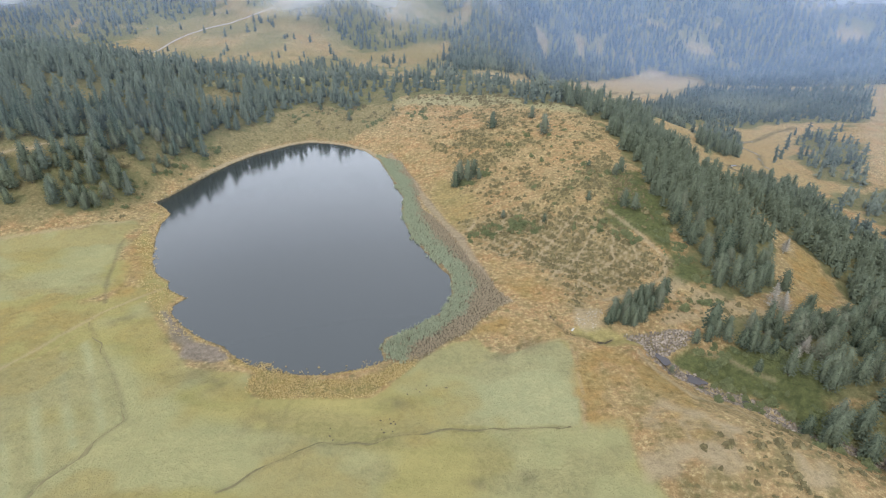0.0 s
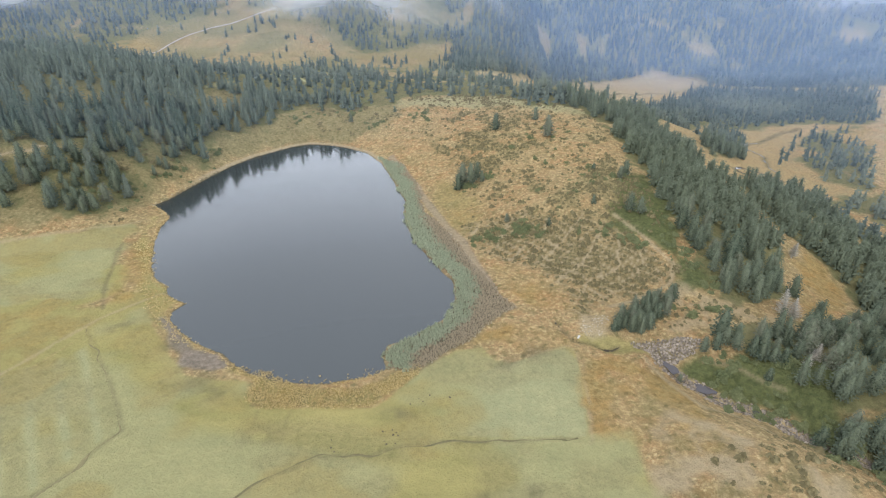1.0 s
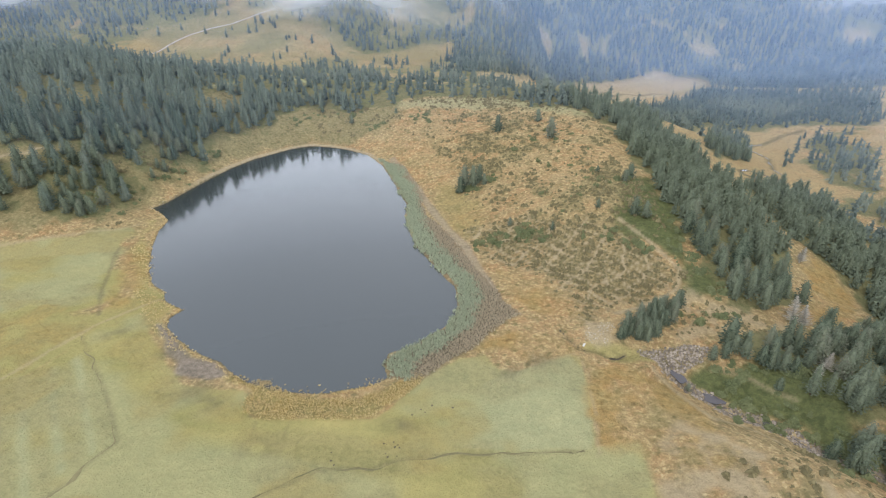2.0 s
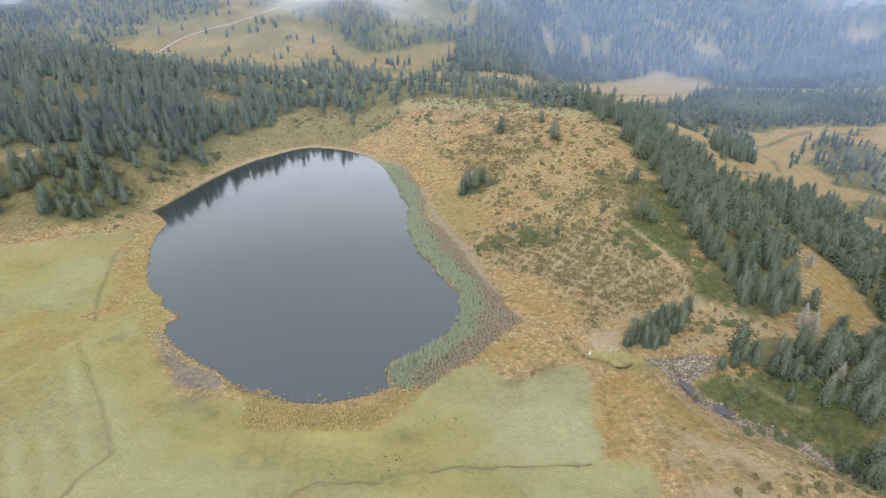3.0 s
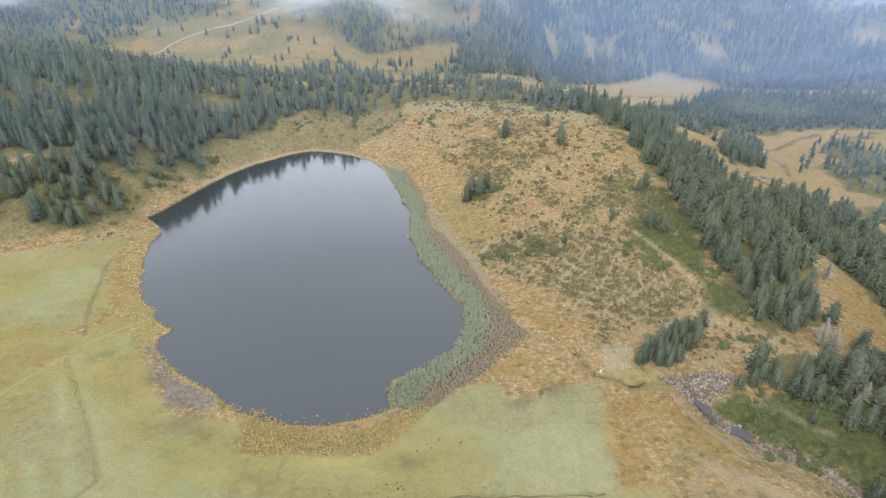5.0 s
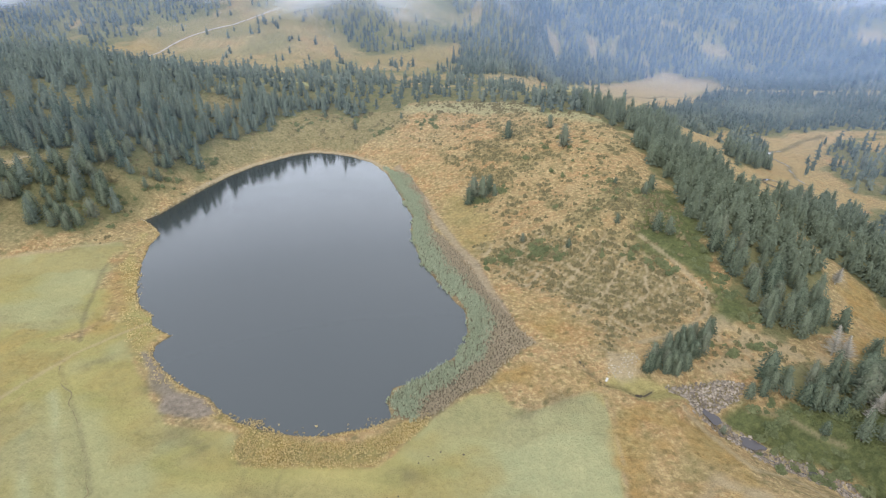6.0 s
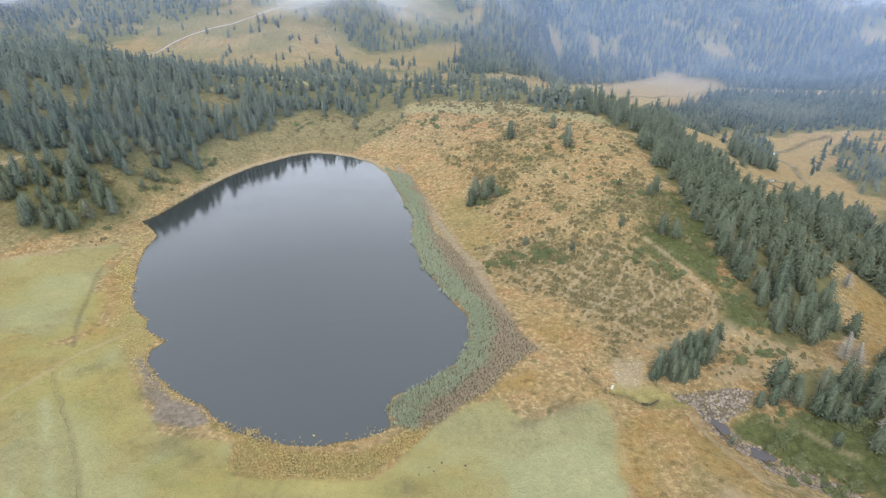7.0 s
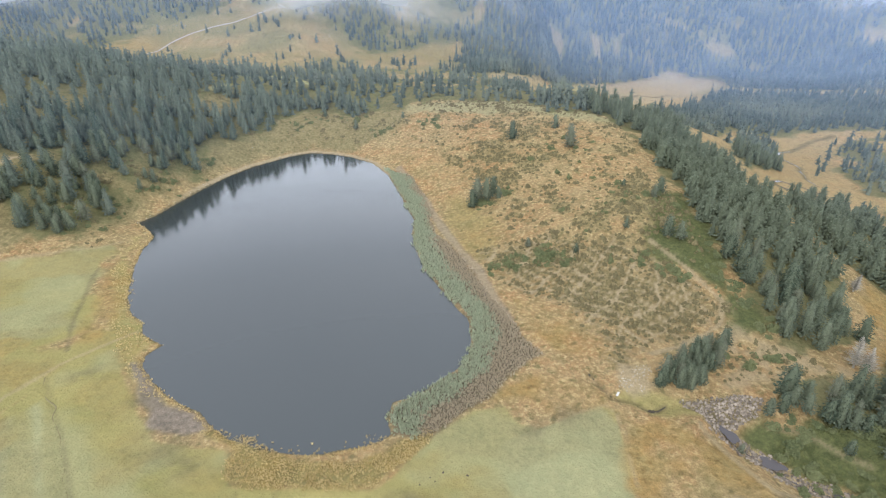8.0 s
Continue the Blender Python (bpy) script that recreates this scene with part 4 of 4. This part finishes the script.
# ---- shrubs, heath and tussocks ----
def shrub_arrays(seed, wide, tall, tufts):
    r = np.random.default_rng(seed)
    verts, faces = [], []
    for k in range(tufts):
        a, e = r.uniform(0, math.tau), math.asin(r.uniform(0.05, 1))
        q = r.uniform(0.6, 1.05) * (0.75 + 0.35 * math.sin(2.3 * a + seed))
        c = np.array([wide * q * math.cos(a) * math.cos(e), wide * q * math.sin(a) * math.cos(e), tall * q * math.sin(e)])
        b, size = len(verts), wide * r.uniform(0.75, 1.4) * 1.9 / math.sqrt(tufts)
        for d in ((1, 0, -0.3), (-0.5, 0.87, -0.3), (-0.5, -0.87, -0.3), (0.1, 0, 1.0)):
            verts.append(c + size * (np.array(d) + r.uniform(-0.3, 0.3, 3)))
        faces += [(b, b + 1, b + 3), (b + 1, b + 2, b + 3), (b + 2, b, b + 3)]
    b = len(verts)
    verts.append(np.array([0, 0, tall * 0.75]))
    for k in range(6):
        verts.append(np.array([wide * 0.75 * math.cos(k * math.pi / 3), wide * 0.75 * math.sin(k * math.pi / 3), -0.15]))
    faces += [(b, b + 1 + k, b + 1 + (k + 1) % 6) for k in range(6)]
    return np.array(verts), np.array(faces)


shrubs = []
for k, (w, t) in enumerate(((1.5, 1.3), (2.0, 1.4), (1.2, 1.1), (1.8, 1.7))):
    v, f = shrub_arrays(500 + k, w, t, 160)
    shrubs.append(tagged(new("juniper_shrub", big_mesh("juniper_shrub", v, f, SHRUB_LEAF)), "low green juniper shrub on the grassy slope", "shrub"))
# patches: centre, half widths, how many
SHRUBBERY = [(8, 247, 9, 5, 20), (29, 249, 10, 6, 32), (62, 243, 9, 6, 12), (76, 232, 7, 6, 9), (0, 307, 7, 6, 16), (13, 312, 5, 4, 6), (-75, 420, 9, 8, 14), (-40, 430, 10, 8, 14), (60, 360, 14, 14, 12), (84, 287, 6, 10, 12), (93, 232, 6, 10, 12), (90, 188, 10, 6, 8), (110, 158, 10, 8, 12), (-200, 262, 10, 8, 12), (-192, 288, 8, 10, 10), (-183, 318, 6, 12, 14), (-172, 352, 5, 12, 10), (-205, 275, 8, 8, 10), (-140, 430, 12, 10, 12), (-100, 440, 14, 8, 12), (60, 300, 20, 30, 22), (110, 120, 10, 8, 10), (96, 146, 7, 6, 12), (113, 134, 8, 6, 12), (90, 155, 4, 3, 6), (121, 116, 8, 6, 10), (103, 143, 10, 7, 16), (92, 158, 6, 4, 8), (104, 205, 5, 8, 8), (98, 222, 5, 10, 10), (92, 245, 5, 10, 8)]
px = np.concatenate([rng.normal(c[0], c[2] * 0.6, c[4]) for c in SHRUBBERY])
py = np.concatenate([rng.normal(c[1], c[3] * 0.6, c[4]) for c in SHRUBBERY])
stand(shrubs, px, py, rng.uniform(0.6, 1.4, len(px)), "juniper shrubs on the slopes")


def blades(seed, count, tall, spread, wide):
    r = np.random.default_rng(seed)
    verts, faces = [], []
    for k in range(count):
        a, q, h = r.uniform(0, math.tau), spread * math.sqrt(r.random()), tall * r.uniform(0.7, 1.15)
        c, turn = np.array([q * math.cos(a), q * math.sin(a), 0]), r.uniform(0, math.tau)
        side = wide * np.array([math.cos(turn), math.sin(turn), 0])
        bow = 0.3 * h * np.array([r.uniform(-1, 1), r.uniform(-1, 1), 0])
        b = len(verts)
        verts += [c - side, c + side, c + side * 0.8 + bow * 0.3 + (0, 0, h * 0.6), c + bow + (0, 0, h)]
        faces += [(b, b + 1, b + 2), (b, b + 2, b + 3)]
    return np.array(verts), np.array(faces)


def mound_arrays(seed, wide, tall):
    r = np.random.default_rng(seed)
    verts = [np.array([r.uniform(-0.1, 0.1), r.uniform(-0.1, 0.1), tall])]
    for ring, (q, h) in enumerate(((0.6, 0.7), (1.0, -0.1))):
        for k in range(6):
            a = k * math.pi / 3 + 0.5 * ring
            verts.append(np.array([wide * q * math.cos(a) * r.uniform(0.7, 1.3), wide * q * math.sin(a) * r.uniform(0.7, 1.3), tall * h * r.uniform(0.7, 1.2)]))
    faces = [(0, 1 + k, 1 + (k + 1) % 6) for k in range(6)]
    for k in range(6):
        p, q = 1 + k, 1 + (k + 1) % 6
        faces += [(p, p + 6, q), (q, p + 6, q + 6)]
    return np.array(verts), np.array(faces)


def heath_chance(x, y):
    shore = from_shore(x, y)
    slope = sm(30, 45, shore) * sm(225, 260, y) * sm(-90, -20, x) * (1 - sm(85, 95, x))
    c = 0.95 * patch(x, y, SCRUB, 5, 8) * (1 - 0.92 * trampled(x, y)) + 0.7 * heathy(x, y) + 0.11 * slope
    c = np.maximum(c, 0.5 * sm(10, 20, shore) * (1 - sm(-190, -170, x)) * sm(240, 270, y) * sm(0.45, 0.6, rough(x, y, 14, 53)))
    c = np.maximum(c, 0.5 * patch(x, y, [(70, 112), (95, 128), (125, 112), (110, 85), (80, 92)], 5, 6) * sm(0.4, 0.6, rough(x, y, 8, 57)))
    c = np.maximum(c, 0.4 * patch(x, y, [(60, 190), (90, 203), (125, 185), (95, 176), (75, 177)], 3, 5))
    return c * sm(2, 5, shore) * (1 - 0.8 * sm(0.3, 0.6, woodland(x, y)))


mounds = [shrub_arrays(600 + k, w, t, 15) for k, (w, t) in enumerate(((0.8, 0.5), (1.3, 0.7), (0.6, 0.45), (1.0, 0.75)))]
px, py = scatter(-220, 150, 85, 470, 1.9, heath_chance)
v, f = joined(mounds, px, py, rng.uniform(0.5, 1.35, len(px)))
tagged(new("heath", big_mesh("heath", v, f, HEATH_LEAF)), "brown-green heath tussocks scattered over the slopes", "heath", kind="stuff")


tufts = [blades(740 + k, 12, 0.55, 0.6, 0.055) for k in range(4)]
px, py = scatter(70, 150, 100, 320, 1.3, lambda x, y: np.maximum(patch(x, y, LUSH_BANK, 3, 5), 0.7 * patch(x, y, LUSH_RIDGE, 3, 5)) * (0.3 + 0.7 * sm(0.35, 0.55, rough(x, y, 7, 73))))
v, f = joined(tufts, px, py, rng.uniform(0.5, 1.1, len(px)))
tagged(new("tall_grass", big_mesh("tall_grass", v, f, GRASS_LEAF)), "lush green tall grass and ferns on the bank", "grass", kind="stuff")


# ---- reeds and sedge ----
def belt(name, kinds, x0, x1, y0, y1, step, chance, low, high, mat, label):
    px, py = scatter(x0, x1, y0, y1, step, chance)
    v, f = joined(kinds, px, py, rng.uniform(low, high, len(px)), -0.1)
    tagged(new(name, big_mesh(name, v, f, mat)), label, "reeds", kind="stuff")


def dry_share(x, y):
    return sm(6, 11.5, from_shore(x, y) + 7 * (rough(x, y, 8, 61) - 0.5))


reed_kinds = [blades(700 + k, 8, 1.45, 0.42, 0.095) for k in range(4)]
belt("reed_belt", reed_kinds, -70, 25, 144, 375, 0.52, lambda x, y: patch(x, y, REEDS, 1, 3) * (1 - dry_share(x, y)) * (0.6 + 0.4 * sm(0.3, 0.6, rough(x, y, 3, 63))), 0.6, 1.15, REED_LEAF, "dense green reeds standing in the shallow edge of the lake")
belt("dry_reeds", reed_kinds, -70, 25, 144, 375, 0.56, lambda x, y: patch(x, y, REEDS, 1, 2) * dry_share(x, y), 0.45, 0.95, REED_DRY, "dry brownish reeds behind the green belt")
sedge_kinds = [blades(720 + k, 12, 0.75, 0.36, 0.07) for k in range(4)]
belt("sedge_belt", sedge_kinds, -182, -15, 125, 285, 0.46, lambda x, y: np.maximum.reduce([patch(x, y, SEDGE, 0.8, 2.5) * (1 - 0.75 * patch(x, y, MUD, 2, 2)), 0.2 * patch(x, y, SEDGE_WEST, 1, 4), 0.6 * (1 - sm(0.4, 1.4, np.abs(from_shore(x, y) - 0.6))) * (1 - sm(270, 285, y)) * (1 - sm(-30, -28, x)), 0.05 * (1 - sm(1, 4, np.abs(from_shore(x, y) + 1))) * (1 - sm(147, 152, y))]) * (0.35 + 0.65 * sm(0.3, 0.55, rough(x, y, 3, 65))), 0.5, 1.05, SEDGE_LEAF, "yellow sedge tussocks fringing the lake")


# ---- stones and water of the brook ----
def stone_mesh(seed):
    r = np.random.default_rng(seed)
    bm = bmesh.new()
    bmesh.ops.create_icosphere(bm, subdivisions=1, radius=0.5)
    sx, sy, sz = r.uniform(0.7, 1.3), r.uniform(0.6, 1.1), r.uniform(0.45, 0.8)
    for v in bm.verts:
        v.co *= r.uniform(0.8, 1.12)
        v.co = Vector((v.co.x * sx, v.co.y * sy, v.co.z * sz))
    m = bpy.data.meshes.new("boulder")
    bm.to_mesh(m)
    bm.free()
    m.materials.append(STONE)
    return m


stones = [tagged(new("boulder", stone_mesh(800 + k)), "pale grey granite boulder in the brook bed", "boulder") for k in range(6)]


def stony(x, y):
    q, a = line_dist(x, y, BROOK, 250)
    bed = (1 - sm(1.8, 3.8, q)) * sm(50, 62, a) * (1 - sm(150, 165, a))
    return np.maximum(0.85 * bed, 0.85 * patch(x, y, ROCKS, 0.8, 2))


px, py = scatter(56, 135, 110, 180, 0.55, stony)
order = rng.permutation(len(px))
px, py = px[order], py[order]
stand(stones, px[:290], py[:290], rng.uniform(0.6, 1.5, 290), "boulders in the brook")
pebbles = [mound_arrays(650 + k, 0.36, 0.4) for k in range(4)]
qx, qy = scatter(33, 60, 166, 190, 0.65, lambda x, y: 0.8 * patch(x, y, GRAVEL, 1, 3) * sm(0.35, 0.55, rough(x, y, 4, 71)))
rx, ry = scatter(-185, -55, 265, 405, 1.1, lambda x, y: 0.4 * (1 - sm(0.5, 1.6, np.abs(from_shore(x, y) - 0.9))))
v, f = joined(pebbles, np.concatenate([qx, rx]), np.concatenate([qy, ry]), rng.uniform(0.3, 1.0, len(qx) + len(rx)))
tagged(new("gravel", big_mesh("gravel", v, f, PALE_STONE)), "whitish gravel beside the rill and along the shore", "stones", kind="stuff")
px, py = px[290:], py[290:]
v, f = joined(pebbles, px, py, rng.uniform(0.6, 1.8, len(px)))
tagged(new("pebbles", big_mesh("pebbles", v, f, STONE)), "pale stones and gravel along the brook", "stones", kind="stuff")


def ribbon(name, way, wide, lift, mat, label, category, smooth_step=3.0, wobble=0.0):
    """A strip along a line, lying on the ground."""
    pts = []
    for (ax, ay), (bx, by) in zip(way[:-1], way[1:]):
        steps = max(1, int(math.hypot(bx - ax, by - ay) / smooth_step))
        pts += [(ax + (bx - ax) * k / steps, ay + (by - ay) * k / steps) for k in range(steps)]
    pts.append(way[-1])
    p = np.array(pts, float)
    p[1:-1] += wobble * (np.stack([rough(p[1:-1, 0], p[1:-1, 1], 5, 83), rough(p[1:-1, 0], p[1:-1, 1], 5, 87)], 1) - 0.5)
    for _ in range(3 if wobble == 0 else 6):
        p[1:-1] = (p[:-2] + 2 * p[1:-1] + p[2:]) / 4
    t = np.gradient(p, axis=0)
    t /= np.linalg.norm(t, axis=1)[:, None]
    side = np.stack([-t[:, 1], t[:, 0]], 1) * wide * (np.clip(5 * rough(p[:, 0], p[:, 1], 7, 81) - 2.1, 0.02, 1.4) if wobble else 0.75 + 0.5 * rough(p[:, 0], p[:, 1], 9, 81))[:, None]
    rails = [p - side, p - side * 0.35, p + side * 0.35, p + side]
    verts = np.concatenate([np.column_stack([r, relief(r[:, 0], r[:, 1]) + lift - (0.25 if k in (0, 3) else 0)]) for k, r in enumerate(rails)])
    n, tris = len(p), []
    for j in range(3):
        for k in range(n - 1):
            a, b = j * n + k, (j + 1) * n + k
            tris += [(a, a + 1, b + 1), (a, b + 1, b)]
    ob = new(name, big_mesh(name, verts, np.array(tris)[:, ::-1], mat))
    return tagged(ob, label, category, kind="structure")


def pool(x, y, rx, ry, turn):
    bm = bmesh.new()
    water_line = level(x, y) + 1.15
    ring = []
    for k in range(18):
        a = k * math.tau / 18
        q = 1 + 0.2 * math.sin(3 * a + x) + 0.1 * math.sin(5 * a)
        u, v = rx * q * math.cos(a), ry * q * math.sin(a)
        ring.append(bm.verts.new((x + u * math.cos(turn) - v * math.sin(turn), y + u * math.sin(turn) + v * math.cos(turn), water_line)))
    bm.faces.new(ring)
    m = bpy.data.meshes.new("brook_pool")
    bm.to_mesh(m)
    m.materials.append(BROOK_WATER)
    return tagged(new("brook_pool", m), "small dark pool in the stony brook", "pool", kind="structure")


pool(73.4, 159.0, 3.6, 1.7, -1.1)
pool(82.3, 150.3, 3.4, 2.2, -0.6)
pool(96.5, 141.2, 1.8, 0.7, -0.3)
ribbon("brook_water", BROOK[7:17], 0.3, 0.18, BROOK_WATER, "shallow brook running between stones", "brook", 1.5)
# the uneven width breaks the pale strip into painted glints
ribbon("river_water", RIVER[2:], 1.1, 0.5, GLINT_WATER, "stream winding over the valley floor, painted pale for its sky glints", "stream", 2.0, 7.0)
ribbon("oxbow_water", OXBOW, 0.8, 0.35, BROOK_WATER, "dark old bend of the stream in the valley floor", "stream", 2.0, 4.0)
ribbon("mountain_road", ROAD, 1.5, 0.9, TRACK, "pale unpaved road climbing the far slope", "road", 6.0)


DARK_GRASS = plain_material("dark_grass", (0.14, 0.125, 0.062), (0.21, 0.18, 0.09), 0.9)
for way, wide in ((DITCH_A[:6], 0.3), (DITCH_A[5:], 0.9), (DITCH_B, 0.42)):
    ribbon("ditch", way, wide, 0.1, DARK_GRASS, "narrow ditch with dark grass in the meadow", "ditch", 1.0, 5.0)
ribbon("rill", RILL, 0.42, 0.12, EARTH, "narrow dark rill cut into the grass", "rill", 1.0, 1.5)


def dead_tree(seed, x, y, tall):
    r = np.random.default_rng(seed)
    tree = tagged(new("dead_tree"), "bare bleached grey dead pine among the living trees", "tree")
    v, f = trunk_arrays(tall, tall * 0.022, 6, 5, 0.06, 0.15)
    child("trunk", mesh_of("trunk", v, f, DEAD_WOOD), tree)
    verts, faces = [], []
    for k in range(110):
        u = 0.12 + 0.83 * k / 110
        a, reach = k * 2.4 + r.uniform(-0.4, 0.4), tall * 0.46 * (1.05 - u) * r.uniform(0.6, 1.3)
        ahead, side = np.array([math.cos(a), math.sin(a), 0]), np.array([-math.sin(a), math.cos(a), 0])
        root = np.array([0.06 * u * tall, 0, u * tall])
        for part_reach, swing, rise in ((1.0, 0.0, 0.25), (0.7, 0.4, 0.4), (0.65, -0.45, 0.15)):
            tip = root + (ahead + side * swing) * reach * part_reach + np.array([0, 0, reach * rise])
            b, w = len(verts), 0.11
            verts += [root + side * w, root - side * w, root + np.array([0, 0, 1.6 * w]), tip]
            faces += [(b, b + 1, b + 3), (b + 1, b + 2, b + 3), (b + 2, b, b + 3)]
    child("branchwork", big_mesh("branchwork", np.array(verts), np.array(faces), DEAD_WOOD), tree)
    tree.matrix_basis = pose(x, y, level(x, y) - 0.1, 4, -6, r.uniform(0, 360))


for k, (x, y, tall) in enumerate(((126, 190, 13), (129.5, 188, 11), (105.5, 165, 6), (123, 161, 8), (157, 243, 9), (119, 158, 6))):
    dead_tree(900 + k, x, y, tall)

v, f = mound_arrays(660, 0.45, 0.4)
molehills = [tagged(new("molehill", big_mesh("molehill", v, f, EARTH)), "small dark molehill of bare earth in the meadow", "molehill")]
sx, sy = np.concatenate([rng.normal(-21, 2.5, 9), rng.normal(-40, 3, 4), rng.normal(-13, 5, 5)]), np.concatenate([rng.normal(119, 2.5, 9), rng.normal(114, 2, 4), rng.normal(136, 3, 5)])
stand(molehills, sx, sy, rng.uniform(0.5, 1.0, len(sx)), "molehills in the meadow")

# a pale plank lying over the rill
bridge = tagged(new("plank_bridge"), "small pale plank footbridge over the rill", "footbridge")
for k in range(3):
    bm = bmesh.new()
    bmesh.ops.create_cube(bm, size=1.0)
    for v in bm.verts:
        v.co = Vector((v.co.x * 2.0, v.co.y * 0.22 + 0.25 * (k - 1), v.co.z * 0.12 + 0.3))
    m = bpy.data.meshes.new("plank")
    bm.to_mesh(m)
    bm.free()
    m.materials.append(PALE_WOOD)
    child("plank", m, bridge)
bridge.matrix_basis = pose(42.1, 169.6, level(42.1, 170.5) + 0.1, 0, 0, 62)

# ---- distance haze added as tinted sheets, and low cloud on the far slopes ----
def haze_cloud_material(name, tint):
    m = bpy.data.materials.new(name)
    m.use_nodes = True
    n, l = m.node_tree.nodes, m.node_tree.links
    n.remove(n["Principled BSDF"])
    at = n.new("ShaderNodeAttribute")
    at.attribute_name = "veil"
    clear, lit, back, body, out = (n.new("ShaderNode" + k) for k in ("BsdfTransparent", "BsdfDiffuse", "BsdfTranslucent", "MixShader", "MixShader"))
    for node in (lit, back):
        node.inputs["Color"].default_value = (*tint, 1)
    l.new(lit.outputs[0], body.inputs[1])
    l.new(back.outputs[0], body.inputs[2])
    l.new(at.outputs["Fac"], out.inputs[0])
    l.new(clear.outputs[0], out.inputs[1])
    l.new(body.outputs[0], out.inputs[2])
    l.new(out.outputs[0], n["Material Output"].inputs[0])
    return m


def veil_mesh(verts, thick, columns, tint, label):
    """A sheet, for the added haze and the low cloud alike, over a grid of points, as thick as each point says, with
    nothing where it is clear.
    """
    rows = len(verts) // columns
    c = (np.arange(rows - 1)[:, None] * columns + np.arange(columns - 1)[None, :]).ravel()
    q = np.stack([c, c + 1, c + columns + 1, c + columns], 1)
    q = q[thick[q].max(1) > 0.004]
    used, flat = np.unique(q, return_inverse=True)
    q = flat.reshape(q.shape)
    # mist here covers both the tinted haze sheets and the cloud wisps
    me = big_mesh("mist", verts[used], np.concatenate([q[:, [0, 1, 2]], q[:, [0, 2, 3]]]), haze_cloud_material("mist", tint))
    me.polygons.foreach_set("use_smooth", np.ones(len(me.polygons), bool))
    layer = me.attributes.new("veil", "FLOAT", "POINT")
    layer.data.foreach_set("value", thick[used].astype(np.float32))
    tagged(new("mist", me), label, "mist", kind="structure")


def haze_sheet(radius, strength):
    """A standing sheet across the valley, added and tinted blue as distance haze, clear close to the ground."""
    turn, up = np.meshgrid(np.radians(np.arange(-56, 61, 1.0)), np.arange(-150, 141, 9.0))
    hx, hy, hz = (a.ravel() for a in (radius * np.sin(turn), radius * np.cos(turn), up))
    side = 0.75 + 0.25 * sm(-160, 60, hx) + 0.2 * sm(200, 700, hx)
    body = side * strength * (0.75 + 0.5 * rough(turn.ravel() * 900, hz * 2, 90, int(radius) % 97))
    veil_mesh(np.stack([hx, hy, hz], 1), body * sm(2, 40, hz - relief(hx, hy)), turn.shape[1], (0.43, 0.62, 1.0), "blue-tinted sheet added as distance haze before the wooded mountain side")


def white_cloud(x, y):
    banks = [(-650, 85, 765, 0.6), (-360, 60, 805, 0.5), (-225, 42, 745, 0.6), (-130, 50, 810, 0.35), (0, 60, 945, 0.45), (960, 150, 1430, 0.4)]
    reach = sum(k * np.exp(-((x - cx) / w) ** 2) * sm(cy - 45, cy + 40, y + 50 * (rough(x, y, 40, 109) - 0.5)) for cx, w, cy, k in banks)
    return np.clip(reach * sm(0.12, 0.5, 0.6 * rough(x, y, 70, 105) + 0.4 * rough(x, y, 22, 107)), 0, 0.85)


# six see-through sheets, so the painted haze builds up with distance
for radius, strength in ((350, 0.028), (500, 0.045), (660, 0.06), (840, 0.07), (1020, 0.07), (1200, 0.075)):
    haze_sheet(radius, strength)
ux, uy = np.arange(-800, 1401, 9.0), np.arange(710, 1701, 9.0)
mx, my = (a.ravel() for a in np.meshgrid(ux, uy))
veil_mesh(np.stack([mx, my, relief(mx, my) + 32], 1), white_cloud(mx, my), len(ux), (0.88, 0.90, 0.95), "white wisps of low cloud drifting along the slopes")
